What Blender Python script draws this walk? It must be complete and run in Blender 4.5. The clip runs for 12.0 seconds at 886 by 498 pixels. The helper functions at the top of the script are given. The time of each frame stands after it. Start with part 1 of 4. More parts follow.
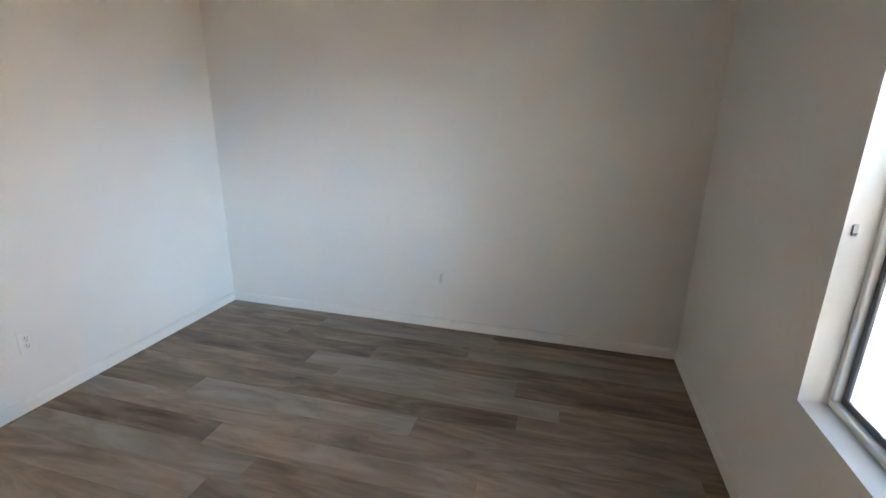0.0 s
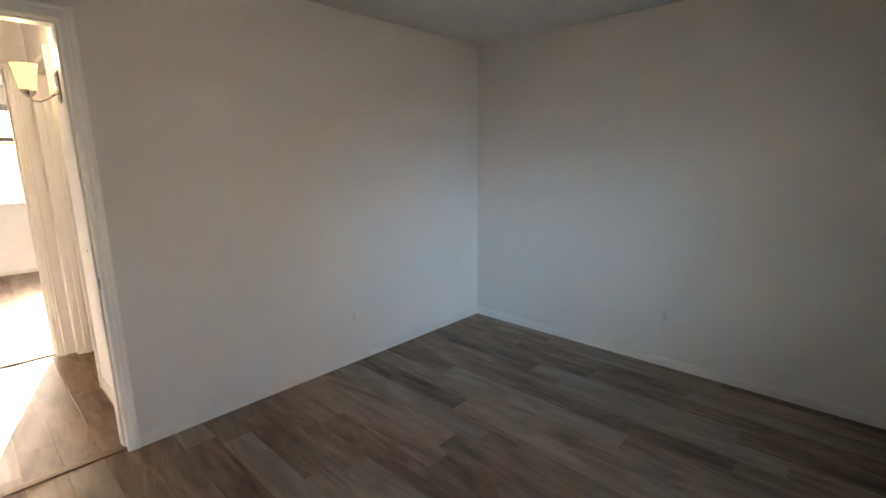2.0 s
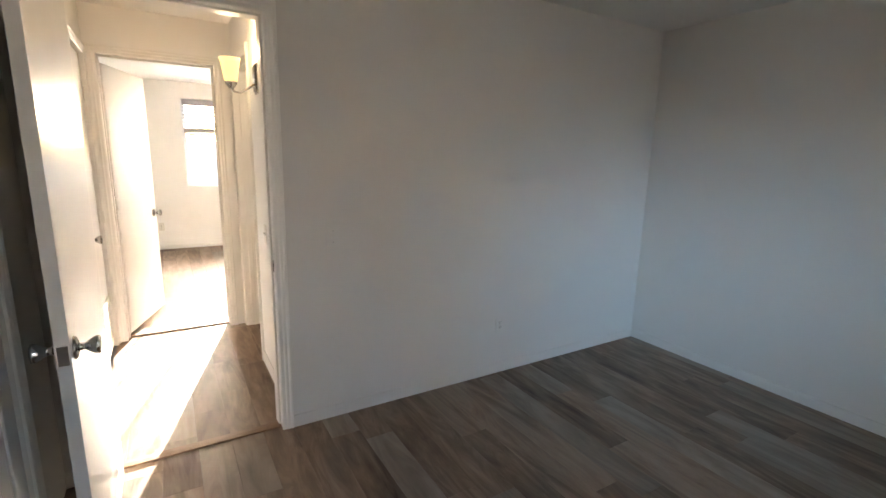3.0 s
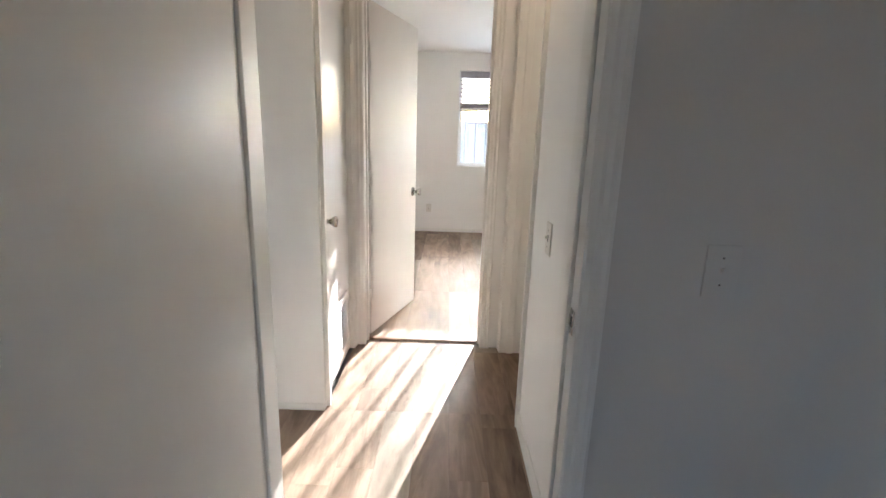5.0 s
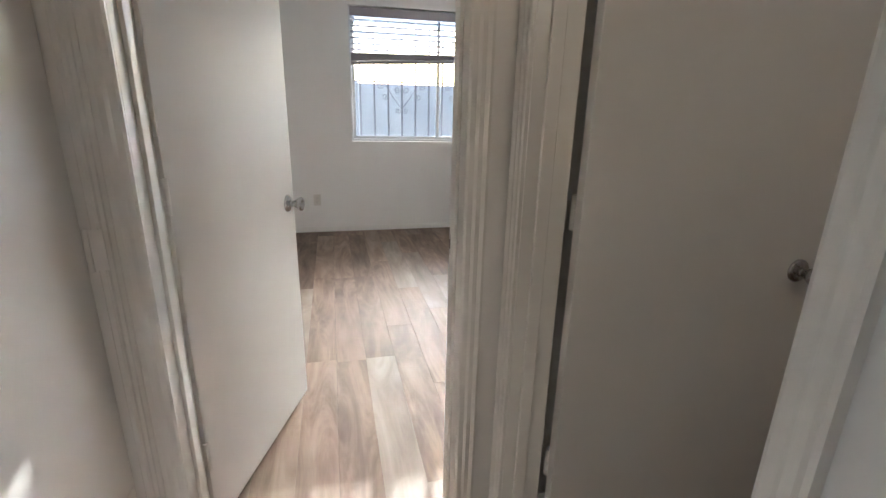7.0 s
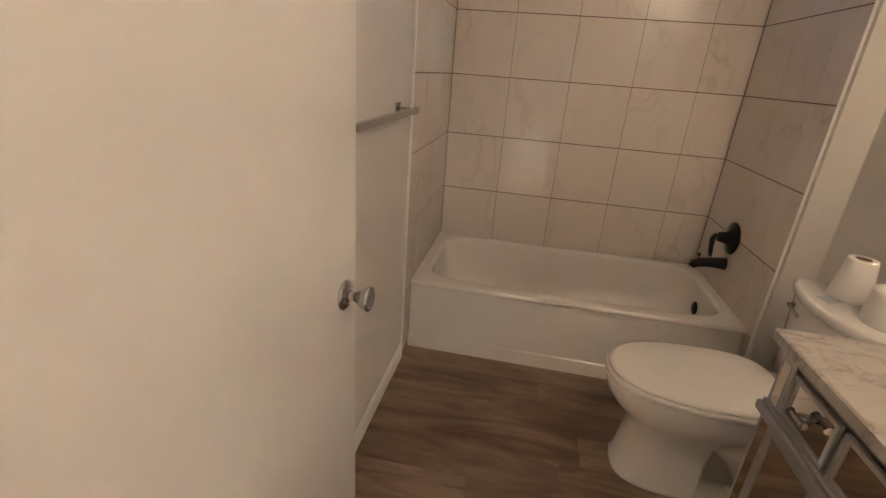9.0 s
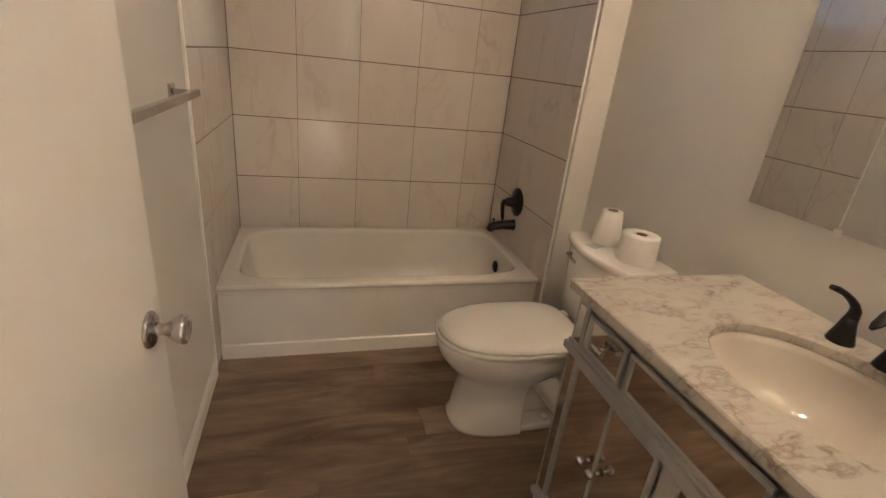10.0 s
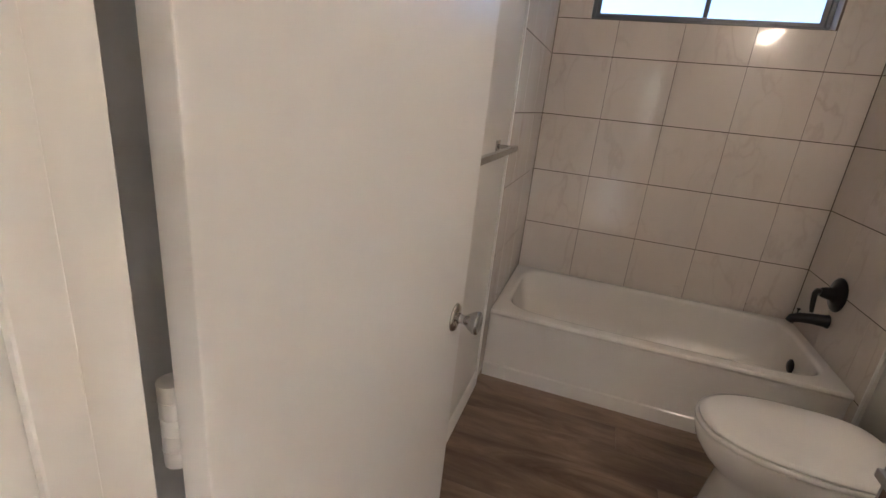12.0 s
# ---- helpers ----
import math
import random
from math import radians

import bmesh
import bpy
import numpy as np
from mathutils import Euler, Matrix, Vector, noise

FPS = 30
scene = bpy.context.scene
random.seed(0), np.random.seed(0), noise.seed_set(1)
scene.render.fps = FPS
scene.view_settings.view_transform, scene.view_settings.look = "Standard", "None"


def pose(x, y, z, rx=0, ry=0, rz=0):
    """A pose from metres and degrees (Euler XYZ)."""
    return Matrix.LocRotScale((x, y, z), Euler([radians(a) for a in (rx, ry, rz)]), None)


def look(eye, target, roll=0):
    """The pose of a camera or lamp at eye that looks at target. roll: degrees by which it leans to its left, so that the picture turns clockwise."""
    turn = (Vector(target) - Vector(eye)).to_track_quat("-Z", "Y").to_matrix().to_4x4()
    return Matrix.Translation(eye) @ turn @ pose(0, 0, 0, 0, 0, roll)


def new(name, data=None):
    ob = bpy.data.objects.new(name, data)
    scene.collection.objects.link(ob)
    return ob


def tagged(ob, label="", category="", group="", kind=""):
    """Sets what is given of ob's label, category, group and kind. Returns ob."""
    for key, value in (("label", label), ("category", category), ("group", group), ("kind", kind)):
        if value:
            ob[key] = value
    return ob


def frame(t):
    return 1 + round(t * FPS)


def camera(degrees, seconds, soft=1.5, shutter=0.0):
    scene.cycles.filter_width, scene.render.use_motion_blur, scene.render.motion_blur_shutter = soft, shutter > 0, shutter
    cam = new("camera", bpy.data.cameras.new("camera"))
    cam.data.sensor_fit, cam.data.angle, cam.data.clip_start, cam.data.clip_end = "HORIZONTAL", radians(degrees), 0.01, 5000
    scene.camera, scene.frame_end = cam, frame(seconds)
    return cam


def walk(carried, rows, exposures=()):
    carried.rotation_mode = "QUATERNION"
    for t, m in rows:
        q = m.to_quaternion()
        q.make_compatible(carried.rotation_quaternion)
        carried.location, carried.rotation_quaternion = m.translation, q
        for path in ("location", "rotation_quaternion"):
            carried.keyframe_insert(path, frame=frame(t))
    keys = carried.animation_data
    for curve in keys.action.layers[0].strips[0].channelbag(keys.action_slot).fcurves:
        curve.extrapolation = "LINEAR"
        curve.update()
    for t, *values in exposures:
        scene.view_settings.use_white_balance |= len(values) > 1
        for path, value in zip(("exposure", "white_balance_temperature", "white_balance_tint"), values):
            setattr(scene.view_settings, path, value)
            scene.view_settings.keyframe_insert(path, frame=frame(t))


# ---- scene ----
cam = camera(87.9, 12.0)
PATH = [
    (0, (2.388, -0.021, 1.44), (1.888, 1.831, 0.874), 0.9),
    (0.5, (2.415, -0.215, 1.477), (1.61, 1.553, 1.002), -0.4),
    (1, (2.513, -0.375, 1.518), (1.512, 1.304, 1.097), -0.9),
    (1.5, (2.571, -0.468, 1.517), (1.408, 1.108, 1.11), -0.7),
    (2, (2.58, -0.483, 1.49), (1.237, 0.945, 1.092), -0.6),
    (2.5, (2.5, -0.478, 1.469), (0.979, 0.761, 1.08), 0.4),
    (3, (2.263, -0.487, 1.464), (0.583, 0.524, 1.068), 1.4),
    (3.5, (1.992, -0.496, 1.404), (0.182, 0.248, 0.99), 1.5),
    (3.7, (1.899, -0.431, 1.424), (0.04, 0.163, 0.987), 1.0),
    (5.3, (0.613, -0.334, 1.28), (-1.326, -0.445, 0.804), 0.9),
    (5.5, (0.449, -0.323, 1.293), (-1.484, -0.484, 0.808), 0.15),
    (6, (0.028, -0.396, 1.279), (-1.898, -0.51, 0.754), 0.51),
    (6.5, (-0.368, -0.47, 1.286), (-2.288, -0.374, 0.737), 1.07),
    (7, (-0.755, -0.429, 1.27), (-2.615, 0.022, 0.688), 1.3),
    (7.2, (-0.88, -0.4, 1.261), (-2.675, 0.266, 0.683), 1.6),
    (8.8, (-1.353, -0.041, 1.337), (-1.864, 1.757, 0.624), 3.9),
    (9, (-1.371, 0.001, 1.326), (-1.674, 1.837, 0.593), 4.4),
    (9.5, (-1.402, 0.051, 1.329), (-1.201, 1.894, 0.578), 5.8),
    (10, (-1.438, 0.05, 1.338), (-0.898, 1.824, 0.589), 6.2),
    (10.5, (-1.457, 0.036, 1.34), (-0.793, 1.773, 0.604), 6.3),
    (11, (-1.457, 0.019, 1.34), (-0.929, 1.825, 0.663), 5.9),
    (11.5, (-1.416, -0.01, 1.362), (-1.394, 1.888, 0.733), 5.7),
    (12, (-1.464, -0.096, 1.34), (-2.04, 1.712, 0.708), 5.9),
]

EXPO = [(0, 4.92, 7500, 15), (0.5, 4.95, 7550, 15), (1.0, 4.75, 7500, 14), (1.5, 4.35, 7600, 14), (2.0, 4.0, 7500, 14), (2.5, 3.97, 7300, 13), (3.7, 3.55, 6700, 11),
        (5.3, 2.87, 5900, 10), (6.0, 2.62, 5800, 10), (7.2, 2.2, 5800, 10), (8.8, 3.65, 7050, 18), (9.5, 4.0, 7100, 16), (10.5, 3.95, 7000, 14), (11.5, 3.9, 6400, 12), (12, 3.7, 5900, 14)]
walk(cam, [(t, look(eye, target, roll)) for t, eye, target, roll in PATH], EXPO)

# ---- world, sun ----
SUN_DIR = Vector((-1.0, 0.275, 0.271)).normalized()
world = bpy.data.worlds.new("world")
scene.world = world
world.use_nodes = True
wt = world.node_tree
sky = wt.nodes.new("ShaderNodeTexSky")
sky.sky_type = "NISHITA"
sky.sun_disc = False
sky.sun_elevation = math.asin(SUN_DIR.z)
sky.sun_rotation = math.atan2(SUN_DIR.x, SUN_DIR.y)
wt.links.new(sky.outputs[0], wt.nodes["Background"].inputs[0])
wt.nodes["Background"].inputs[1].default_value = 0.15
sun = new("sun", bpy.data.lights.new("sun", "SUN"))
sun.data.energy, sun.data.angle, sun.data.color = 5.0, radians(0.5), (1.0, 0.93, 0.84)
sun.matrix_world = look(SUN_DIR * 20, (0, 0, 0))

sky_lamp = new("window_sky_light", bpy.data.lights.new("window_sky_light", "AREA"))
sky_lamp.data.shape, sky_lamp.data.size, sky_lamp.data.size_y = "RECTANGLE", 1.6, 0.5
sky_lamp.data.energy, sky_lamp.data.color = 0.26, (0.34, 0.62, 1.0)
sky_lamp.data.spread = radians(42)
# fill light added at the unseen end of the hall to brighten it
hall_fill = new("hall_fill_light", bpy.data.lights.new("hall_fill_light", "AREA"))
hall_fill.data.shape, hall_fill.data.size, hall_fill.data.size_y = "RECTANGLE", 0.72, 1.05
hall_fill.data.energy, hall_fill.data.color = 0.28, (0.9, 0.95, 1.0)
hall_fill.matrix_world = look((-0.61, -2.99, 1.475), (-0.7, 0.0, 1.2))
sky_lamp.matrix_world = look((3.165, 0.54, 1.78), (0.0, 2.75, 0.4))

bed_lamp = new("far_window_light", bpy.data.lights.new("far_window_light", "AREA"))
bed_lamp.data.shape, bed_lamp.data.size, bed_lamp.data.size_y = "RECTANGLE", 1.66, 0.36
bed_lamp.data.energy, bed_lamp.data.color = 2.0, (0.70, 0.85, 1.0)
bed_lamp.matrix_world = look((-5.755, 0.669, 1.94), (0.0, 0.669, 1.94))

# ---- materials ----
def material(name, color, rough=0.5, metal=0.0, bump=0.0, bump_scale=200.0, var=0.0, var_scale=3.0, rough_var=0.0, coat=0.0):
    m = bpy.data.materials.new(name)
    m.use_nodes = True
    t = m.node_tree
    b = t.nodes["Principled BSDF"]
    b.inputs["Roughness"].default_value = rough
    b.inputs["Metallic"].default_value = metal
    b.inputs["Coat Weight"].default_value = coat
    co = t.nodes.new("ShaderNodeTexCoord")
    b.inputs["Base Color"].default_value = (*color, 1)
    if var:
        n = t.nodes.new("ShaderNodeTexNoise")
        n.inputs["Scale"].default_value, n.inputs["Detail"].default_value = var_scale, 6
        r = t.nodes.new("ShaderNodeValToRGB")
        r.color_ramp.elements[0].position, r.color_ramp.elements[1].position = 0.3, 0.7
        r.color_ramp.elements[0].color = (*[c * (1 - var) for c in color], 1)
        r.color_ramp.elements[1].color = (*[min(1, c * (1 + var * 0.5)) for c in color], 1)
        t.links.new(co.outputs["Object"], n.inputs["Vector"])
        t.links.new(n.outputs["Fac"], r.inputs[0])
        t.links.new(r.outputs[0], b.inputs["Base Color"])
        if rough_var:
            mr = t.nodes.new("ShaderNodeMapRange")
            mr.inputs["To Min"].default_value, mr.inputs["To Max"].default_value = rough - rough_var, rough + rough_var
            t.links.new(n.outputs["Fac"], mr.inputs["Value"])
            t.links.new(mr.outputs[0], b.inputs["Roughness"])
    if bump:
        n2 = t.nodes.new("ShaderNodeTexNoise")
        n2.inputs["Scale"].default_value, n2.inputs["Detail"].default_value = bump_scale, 4
        bn = t.nodes.new("ShaderNodeBump")
        bn.inputs["Strength"].default_value, bn.inputs["Distance"].default_value = bump, 0.002
        t.links.new(co.outputs["Object"], n2.inputs["Vector"])
        t.links.new(n2.outputs["Fac"], bn.inputs["Height"])
        t.links.new(bn.outputs[0], b.inputs["Normal"])
    return m


def emitter(name, color, strength):
    m = bpy.data.materials.new(name)
    m.use_nodes = True
    b = m.node_tree.nodes["Principled BSDF"]
    b.inputs["Base Color"].default_value = (*color, 1)
    b.inputs["Emission Color"].default_value = (*color, 1)
    b.inputs["Emission Strength"].default_value = strength
    return m


def wood_material(name, stops):
    """Vinyl plank: greyed wood grain along x, each plank its own tone."""
    m = bpy.data.materials.new(name)
    m.use_nodes = True
    t = m.node_tree
    N, L = t.nodes.new, t.links.new
    b = t.nodes["Principled BSDF"]
    b.inputs["Specular IOR Level"].default_value = 0.16
    co, info = N("ShaderNodeTexCoord"), N("ShaderNodeObjectInfo")
    off = N("ShaderNodeVectorMath")
    off.operation = "SCALE"
    off.inputs[0].default_value = (37.0, 19.0, 11.0)
    L(info.outputs["Random"], off.inputs["Scale"])
    add = N("ShaderNodeVectorMath")
    L(co.outputs["Object"], add.inputs[0])
    L(off.outputs[0], add.inputs[1])

    def grain(sx, sy, detail, rough=0.6, dist=0.0):
        mp = N("ShaderNodeMapping")
        mp.inputs["Scale"].default_value = (sx, sy, 1)
        L(add.outputs[0], mp.inputs["Vector"])
        n = N("ShaderNodeTexNoise")
        n.inputs["Scale"].default_value, n.inputs["Detail"].default_value = 1.0, detail
        n.inputs["Roughness"].default_value, n.inputs["Distortion"].default_value = rough, dist
        L(mp.outputs[0], n.inputs["Vector"])
        return n.outputs["Fac"]

    broad, fine, blotch = grain(1.5, 8, 6, 0.62, 1.6), grain(5, 130, 4), grain(2.2, 5, 3)

    def math_node(op, a, c):
        k = N("ShaderNodeMath")
        k.operation = op
        for i, v in enumerate((a, c)):
            if isinstance(v, (int, float)):
                k.inputs[i].default_value = v
            else:
                L(v, k.inputs[i])
        return k.outputs[0]

    tone = math_node("ADD", math_node("MULTIPLY", broad, 1.0), math_node("MULTIPLY", blotch, 0.45))
    tone = math_node("ADD", tone, math_node("MULTIPLY", fine, 0.08))
    tone = math_node("ADD", tone, math_node("MULTIPLY", info.outputs["Random"], 0.20))
    tone = math_node("SUBTRACT", tone, 0.38)
    r = N("ShaderNodeValToRGB")
    els = r.color_ramp.elements
    els[0].position, els[0].color = stops[0][0], (*stops[0][1], 1)
    els[1].position, els[1].color = stops[-1][0], (*stops[-1][1], 1)
    for p, c in stops[1:-1]:
        e = els.new(p)
        e.color = (*c, 1)
    L(tone, r.inputs[0])
    L(r.outputs[0], b.inputs["Base Color"])
    mr = N("ShaderNodeMapRange")
    mr.inputs["To Min"].default_value, mr.inputs["To Max"].default_value = 0.46, 0.64
    L(fine, mr.inputs["Value"])
    L(mr.outputs[0], b.inputs["Roughness"])
    bn = N("ShaderNodeBump")
    bn.inputs["Strength"].default_value, bn.inputs["Distance"].default_value = 0.25, 0.0008
    L(fine, bn.inputs["Height"])
    L(bn.outputs[0], b.inputs["Normal"])
    return m


def marble_material(name, base, vein, scale, width, rough, bump=0.0, stretch=(1.0, 1.0, 1.0)):
    m = bpy.data.materials.new(name)
    m.use_nodes = True
    t = m.node_tree
    N, L = t.nodes.new, t.links.new
    b = t.nodes["Principled BSDF"]
    b.inputs["Roughness"].default_value = rough
    co, info = N("ShaderNodeTexCoord"), N("ShaderNodeObjectInfo")
    off = N("ShaderNodeVectorMath")
    off.operation = "SCALE"
    off.inputs[0].default_value = (23.0, 41.0, 17.0)
    L(info.outputs["Random"], off.inputs["Scale"])
    mp = N("ShaderNodeMapping")
    mp.inputs["Scale"].default_value = stretch
    mp.inputs["Rotation"].default_value = (0.5, 0.6, 0.7)
    L(co.outputs["Object"], mp.inputs["Vector"])
    add = N("ShaderNodeVectorMath")
    L(mp.outputs[0], add.inputs[0])
    L(off.outputs[0], add.inputs[1])
    warp = N("ShaderNodeTexNoise")
    warp.inputs["Scale"].default_value, warp.inputs["Detail"].default_value = scale * 0.8, 5
    L(add.outputs[0], warp.inputs["Vector"])
    mix = N("ShaderNodeVectorMath")
    mix.operation = "MULTIPLY_ADD"
    L(warp.outputs["Color"], mix.inputs[0])
    mix.inputs[1].default_value = (0.35, 0.35, 0.35)
    L(add.outputs[0], mix.inputs[2])
    vo = N("ShaderNodeTexVoronoi")
    vo.feature = "DISTANCE_TO_EDGE"
    vo.inputs["Scale"].default_value = scale
    L(mix.outputs[0], vo.inputs["Vector"])
    cloud = N("ShaderNodeTexNoise")
    cloud.inputs["Scale"].default_value, cloud.inputs["Detail"].default_value = scale * 0.7, 8
    L(mix.outputs[0], cloud.inputs["Vector"])
    mr = N("ShaderNodeMapRange")
    mr.inputs["From Max"].default_value = width
    mr.inputs["To Min"].default_value, mr.inputs["To Max"].default_value = 0.85, 0.0
    L(vo.outputs["Distance"], mr.inputs["Value"])
    mr2 = N("ShaderNodeMapRange")
    mr2.inputs["From Min"].default_value, mr2.inputs["From Max"].default_value = 0.42, 0.68
    L(cloud.outputs["Fac"], mr2.inputs["Value"])
    mul = N("ShaderNodeMath")
    mul.operation = "MULTIPLY"
    L(mr.outputs[0], mul.inputs[0])
    L(mr2.outputs[0], mul.inputs[1])
    soft = N("ShaderNodeMath")
    soft.operation = "MULTIPLY_ADD"
    L(mr2.outputs[0], soft.inputs[0])
    soft.inputs[1].default_value = 0.28
    L(mul.outputs[0], soft.inputs[2])
    mc = N("ShaderNodeMix")
    mc.data_type = "RGBA"
    mc.inputs["A"].default_value, mc.inputs["B"].default_value = (*base, 1), (*vein, 1)
    L(soft.outputs[0], mc.inputs["Factor"])
    L(mc.outputs["Result"], b.inputs["Base Color"])
    if bump:
        bn = N("ShaderNodeBump")
        bn.inputs["Strength"].default_value, bn.inputs["Distance"].default_value = bump, 0.001
        L(warp.outputs["Fac"], bn.inputs["Height"])
        L(bn.outputs[0], b.inputs["Normal"])
    return m


# wall paint raised in colour to brighten the hall and far bedroom
PAINT_LIFT = material("lifted_wall_paint", (0.83, 0.815, 0.785), 0.72, bump=0.25, bump_scale=140, var=0.03, var_scale=1.3)
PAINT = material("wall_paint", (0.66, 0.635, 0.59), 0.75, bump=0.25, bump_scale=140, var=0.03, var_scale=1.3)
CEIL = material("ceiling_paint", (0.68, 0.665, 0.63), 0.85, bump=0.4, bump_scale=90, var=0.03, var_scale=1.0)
TRIM = material("trim_gloss_paint", (0.78, 0.765, 0.725), 0.38)
DOORP = material("door_gloss_paint", (0.69, 0.675, 0.645), 0.3, bump=0.12, bump_scale=25, var=0.03, var_scale=2)
WOOD = wood_material("vinyl_plank", [(0.15, (0.095, 0.062, 0.045)), (0.42, (0.205, 0.145, 0.105)), (0.62, (0.305, 0.224, 0.166)), (0.9, (0.42, 0.325, 0.248))])
WOOD_L = wood_material("vinyl_plank_light", [(0.15, (0.16, 0.125, 0.096)), (0.42, (0.25, 0.2, 0.157)), (0.62, (0.325, 0.268, 0.213)), (0.9, (0.42, 0.352, 0.283))])
SUBFLOOR = material("subfloor", (0.02, 0.016, 0.013), 0.9)
STRIP = material("oak_threshold", (0.22, 0.125, 0.07), 0.45, var=0.25, var_scale=12, bump=0.2, bump_scale=60)
CHROME = material("satin_nickel", (0.5, 0.49, 0.48), 0.17, 1.0, var=0.08, var_scale=60, rough_var=0.06)
BRONZE = material("black_metal", (0.018, 0.017, 0.017), 0.32, 0.6, bump=0.05, bump_scale=80)
PLATE = material("ivory_plastic", (0.66, 0.63, 0.57), 0.35)
DARK = material("dark_slot", (0.02, 0.02, 0.02), 0.8)
PORC = material("white_porcelain", (0.80, 0.775, 0.73), 0.07, coat=0.4)
TUBM = material("white_tub_enamel", (0.76, 0.73, 0.68), 0.14, var=0.03, var_scale=4, coat=0.3)
SINKM = material("cream_basin", (0.60, 0.55, 0.48), 0.1, coat=0.3)
TILE = marble_material("glazed_tile", (0.68, 0.62, 0.555), (0.56, 0.49, 0.43), 5.5, 0.055, 0.09, 0.05, (1.0, 1.0, 0.45))
GROUT = material("brown_grout", (0.10, 0.07, 0.05), 0.9, bump=0.4, bump_scale=300)
MARBLE = marble_material("white_marble_top", (0.50, 0.465, 0.41), (0.28, 0.235, 0.195), 13.0, 0.13, 0.10, 0.0, (0.7, 1.3, 1.0))
SILVER = material("silver_painted_wood", (0.40, 0.39, 0.38), 0.36, 0.4, var=0.06, var_scale=9)
MIRROR = material("mirror", (0.74, 0.76, 0.75), 0.015, 1.0)
SMOKED = material("antique_mirror_panel", (0.74, 0.70, 0.64), 0.04, 1.0, var=0.06, var_scale=8)
PAPER = material("toilet_paper", (0.82, 0.79, 0.74), 0.95, bump=0.4, bump_scale=90)
CARD = material("cardboard_core", (0.22, 0.14, 0.09), 0.9)
SHADE = emitter("lit_amber_glass", (1.0, 0.62, 0.22), 0.13)
BULB = emitter("lit_frosted_globe", (1.0, 0.74, 0.48), 0.75)
VINYL = material("window_vinyl", (0.72, 0.73, 0.74), 0.4)
ALU = material("window_aluminium", (0.12, 0.125, 0.135), 0.4, 0.5)
BLIND = material("blind_slat", (0.42, 0.39, 0.42), 0.5)
SLAT = bpy.data.materials.new("thin_grey_slat")
SLAT.use_nodes = True
st = SLAT.node_tree
st_mix, st_tr = st.nodes.new("ShaderNodeMixShader"), st.nodes.new("ShaderNodeBsdfTranslucent")
st_tr.inputs["Color"].default_value = (0.75, 0.75, 0.78, 1)
st.nodes["Principled BSDF"].inputs["Base Color"].default_value = (0.40, 0.38, 0.40, 1)
st.nodes["Principled BSDF"].inputs["Roughness"].default_value = 0.45
st_mix.inputs[0].default_value = 0.12
st.links.new(st.nodes["Principled BSDF"].outputs[0], st_mix.inputs[1])
st.links.new(st_tr.outputs[0], st_mix.inputs[2])
st.links.new(st_mix.outputs[0], st.nodes["Material Output"].inputs["Surface"])
# white bars greyed in colour, as if seen against the light
IRON = material("backlit_painted_iron", (0.32, 0.33, 0.37), 0.5)
STUCCO = material("pale_stucco", (0.72, 0.75, 0.79), 0.9, bump=0.7, bump_scale=40, var=0.1, var_scale=2)
CONC = material("concrete_ground", (0.30, 0.29, 0.28), 0.9, bump=0.5, bump_scale=25, var=0.3, var_scale=0.8)
# dry leaves with sunlight put into the colour; the bush stands in shade
LEAF = material("dry_leaf_sunlit_tone", (0.50, 0.40, 0.24), 0.7, var=0.4, var_scale=6)
BARK = material("bark", (0.12, 0.09, 0.06), 0.9, bump=0.6, bump_scale=30)
ROOFM = material("roof_shingle", (0.15, 0.13, 0.12), 0.9, bump=0.6, bump_scale=30, var=0.3)
glass = bpy.data.materials.new("window_glass")
glass.use_nodes = True
gb = glass.node_tree.nodes["Principled BSDF"]
gb.inputs["Roughness"].default_value, gb.inputs["Transmission Weight"].default_value, gb.inputs["IOR"].default_value = 0.0, 1.0, 1.45
GLASS = glass
FROST = bpy.data.materials.new("frosted_glass")
FROST.use_nodes = True
fb = FROST.node_tree.nodes["Principled BSDF"]
fb.inputs["Base Color"].default_value = (0.24, 0.29, 0.42, 1)
fb.inputs["Roughness"].default_value, fb.inputs["Transmission Weight"].default_value, fb.inputs["IOR"].default_value = 0.45, 1.0, 1.45


# ---- mesh helpers ----
def box(bm, lo, hi, bevel=0.0, seg=2):
    vs = bmesh.ops.create_cube(bm, size=1.0)["verts"]
    for v in vs:
        v.co = Vector([(lo[i] + hi[i]) / 2 + v.co[i] * (hi[i] - lo[i]) for i in range(3)])
    if bevel:
        es = list({e for v in vs for e in v.link_edges})
        bmesh.ops.bevel(bm, geom=es, offset=bevel, segments=seg, affect="EDGES", profile=0.6)
    return bm


def boxes(*items, bevel=0.0, seg=2):
    bm = bmesh.new()
    for lo, hi in items:
        box(bm, lo, hi, bevel, seg)
    return bm


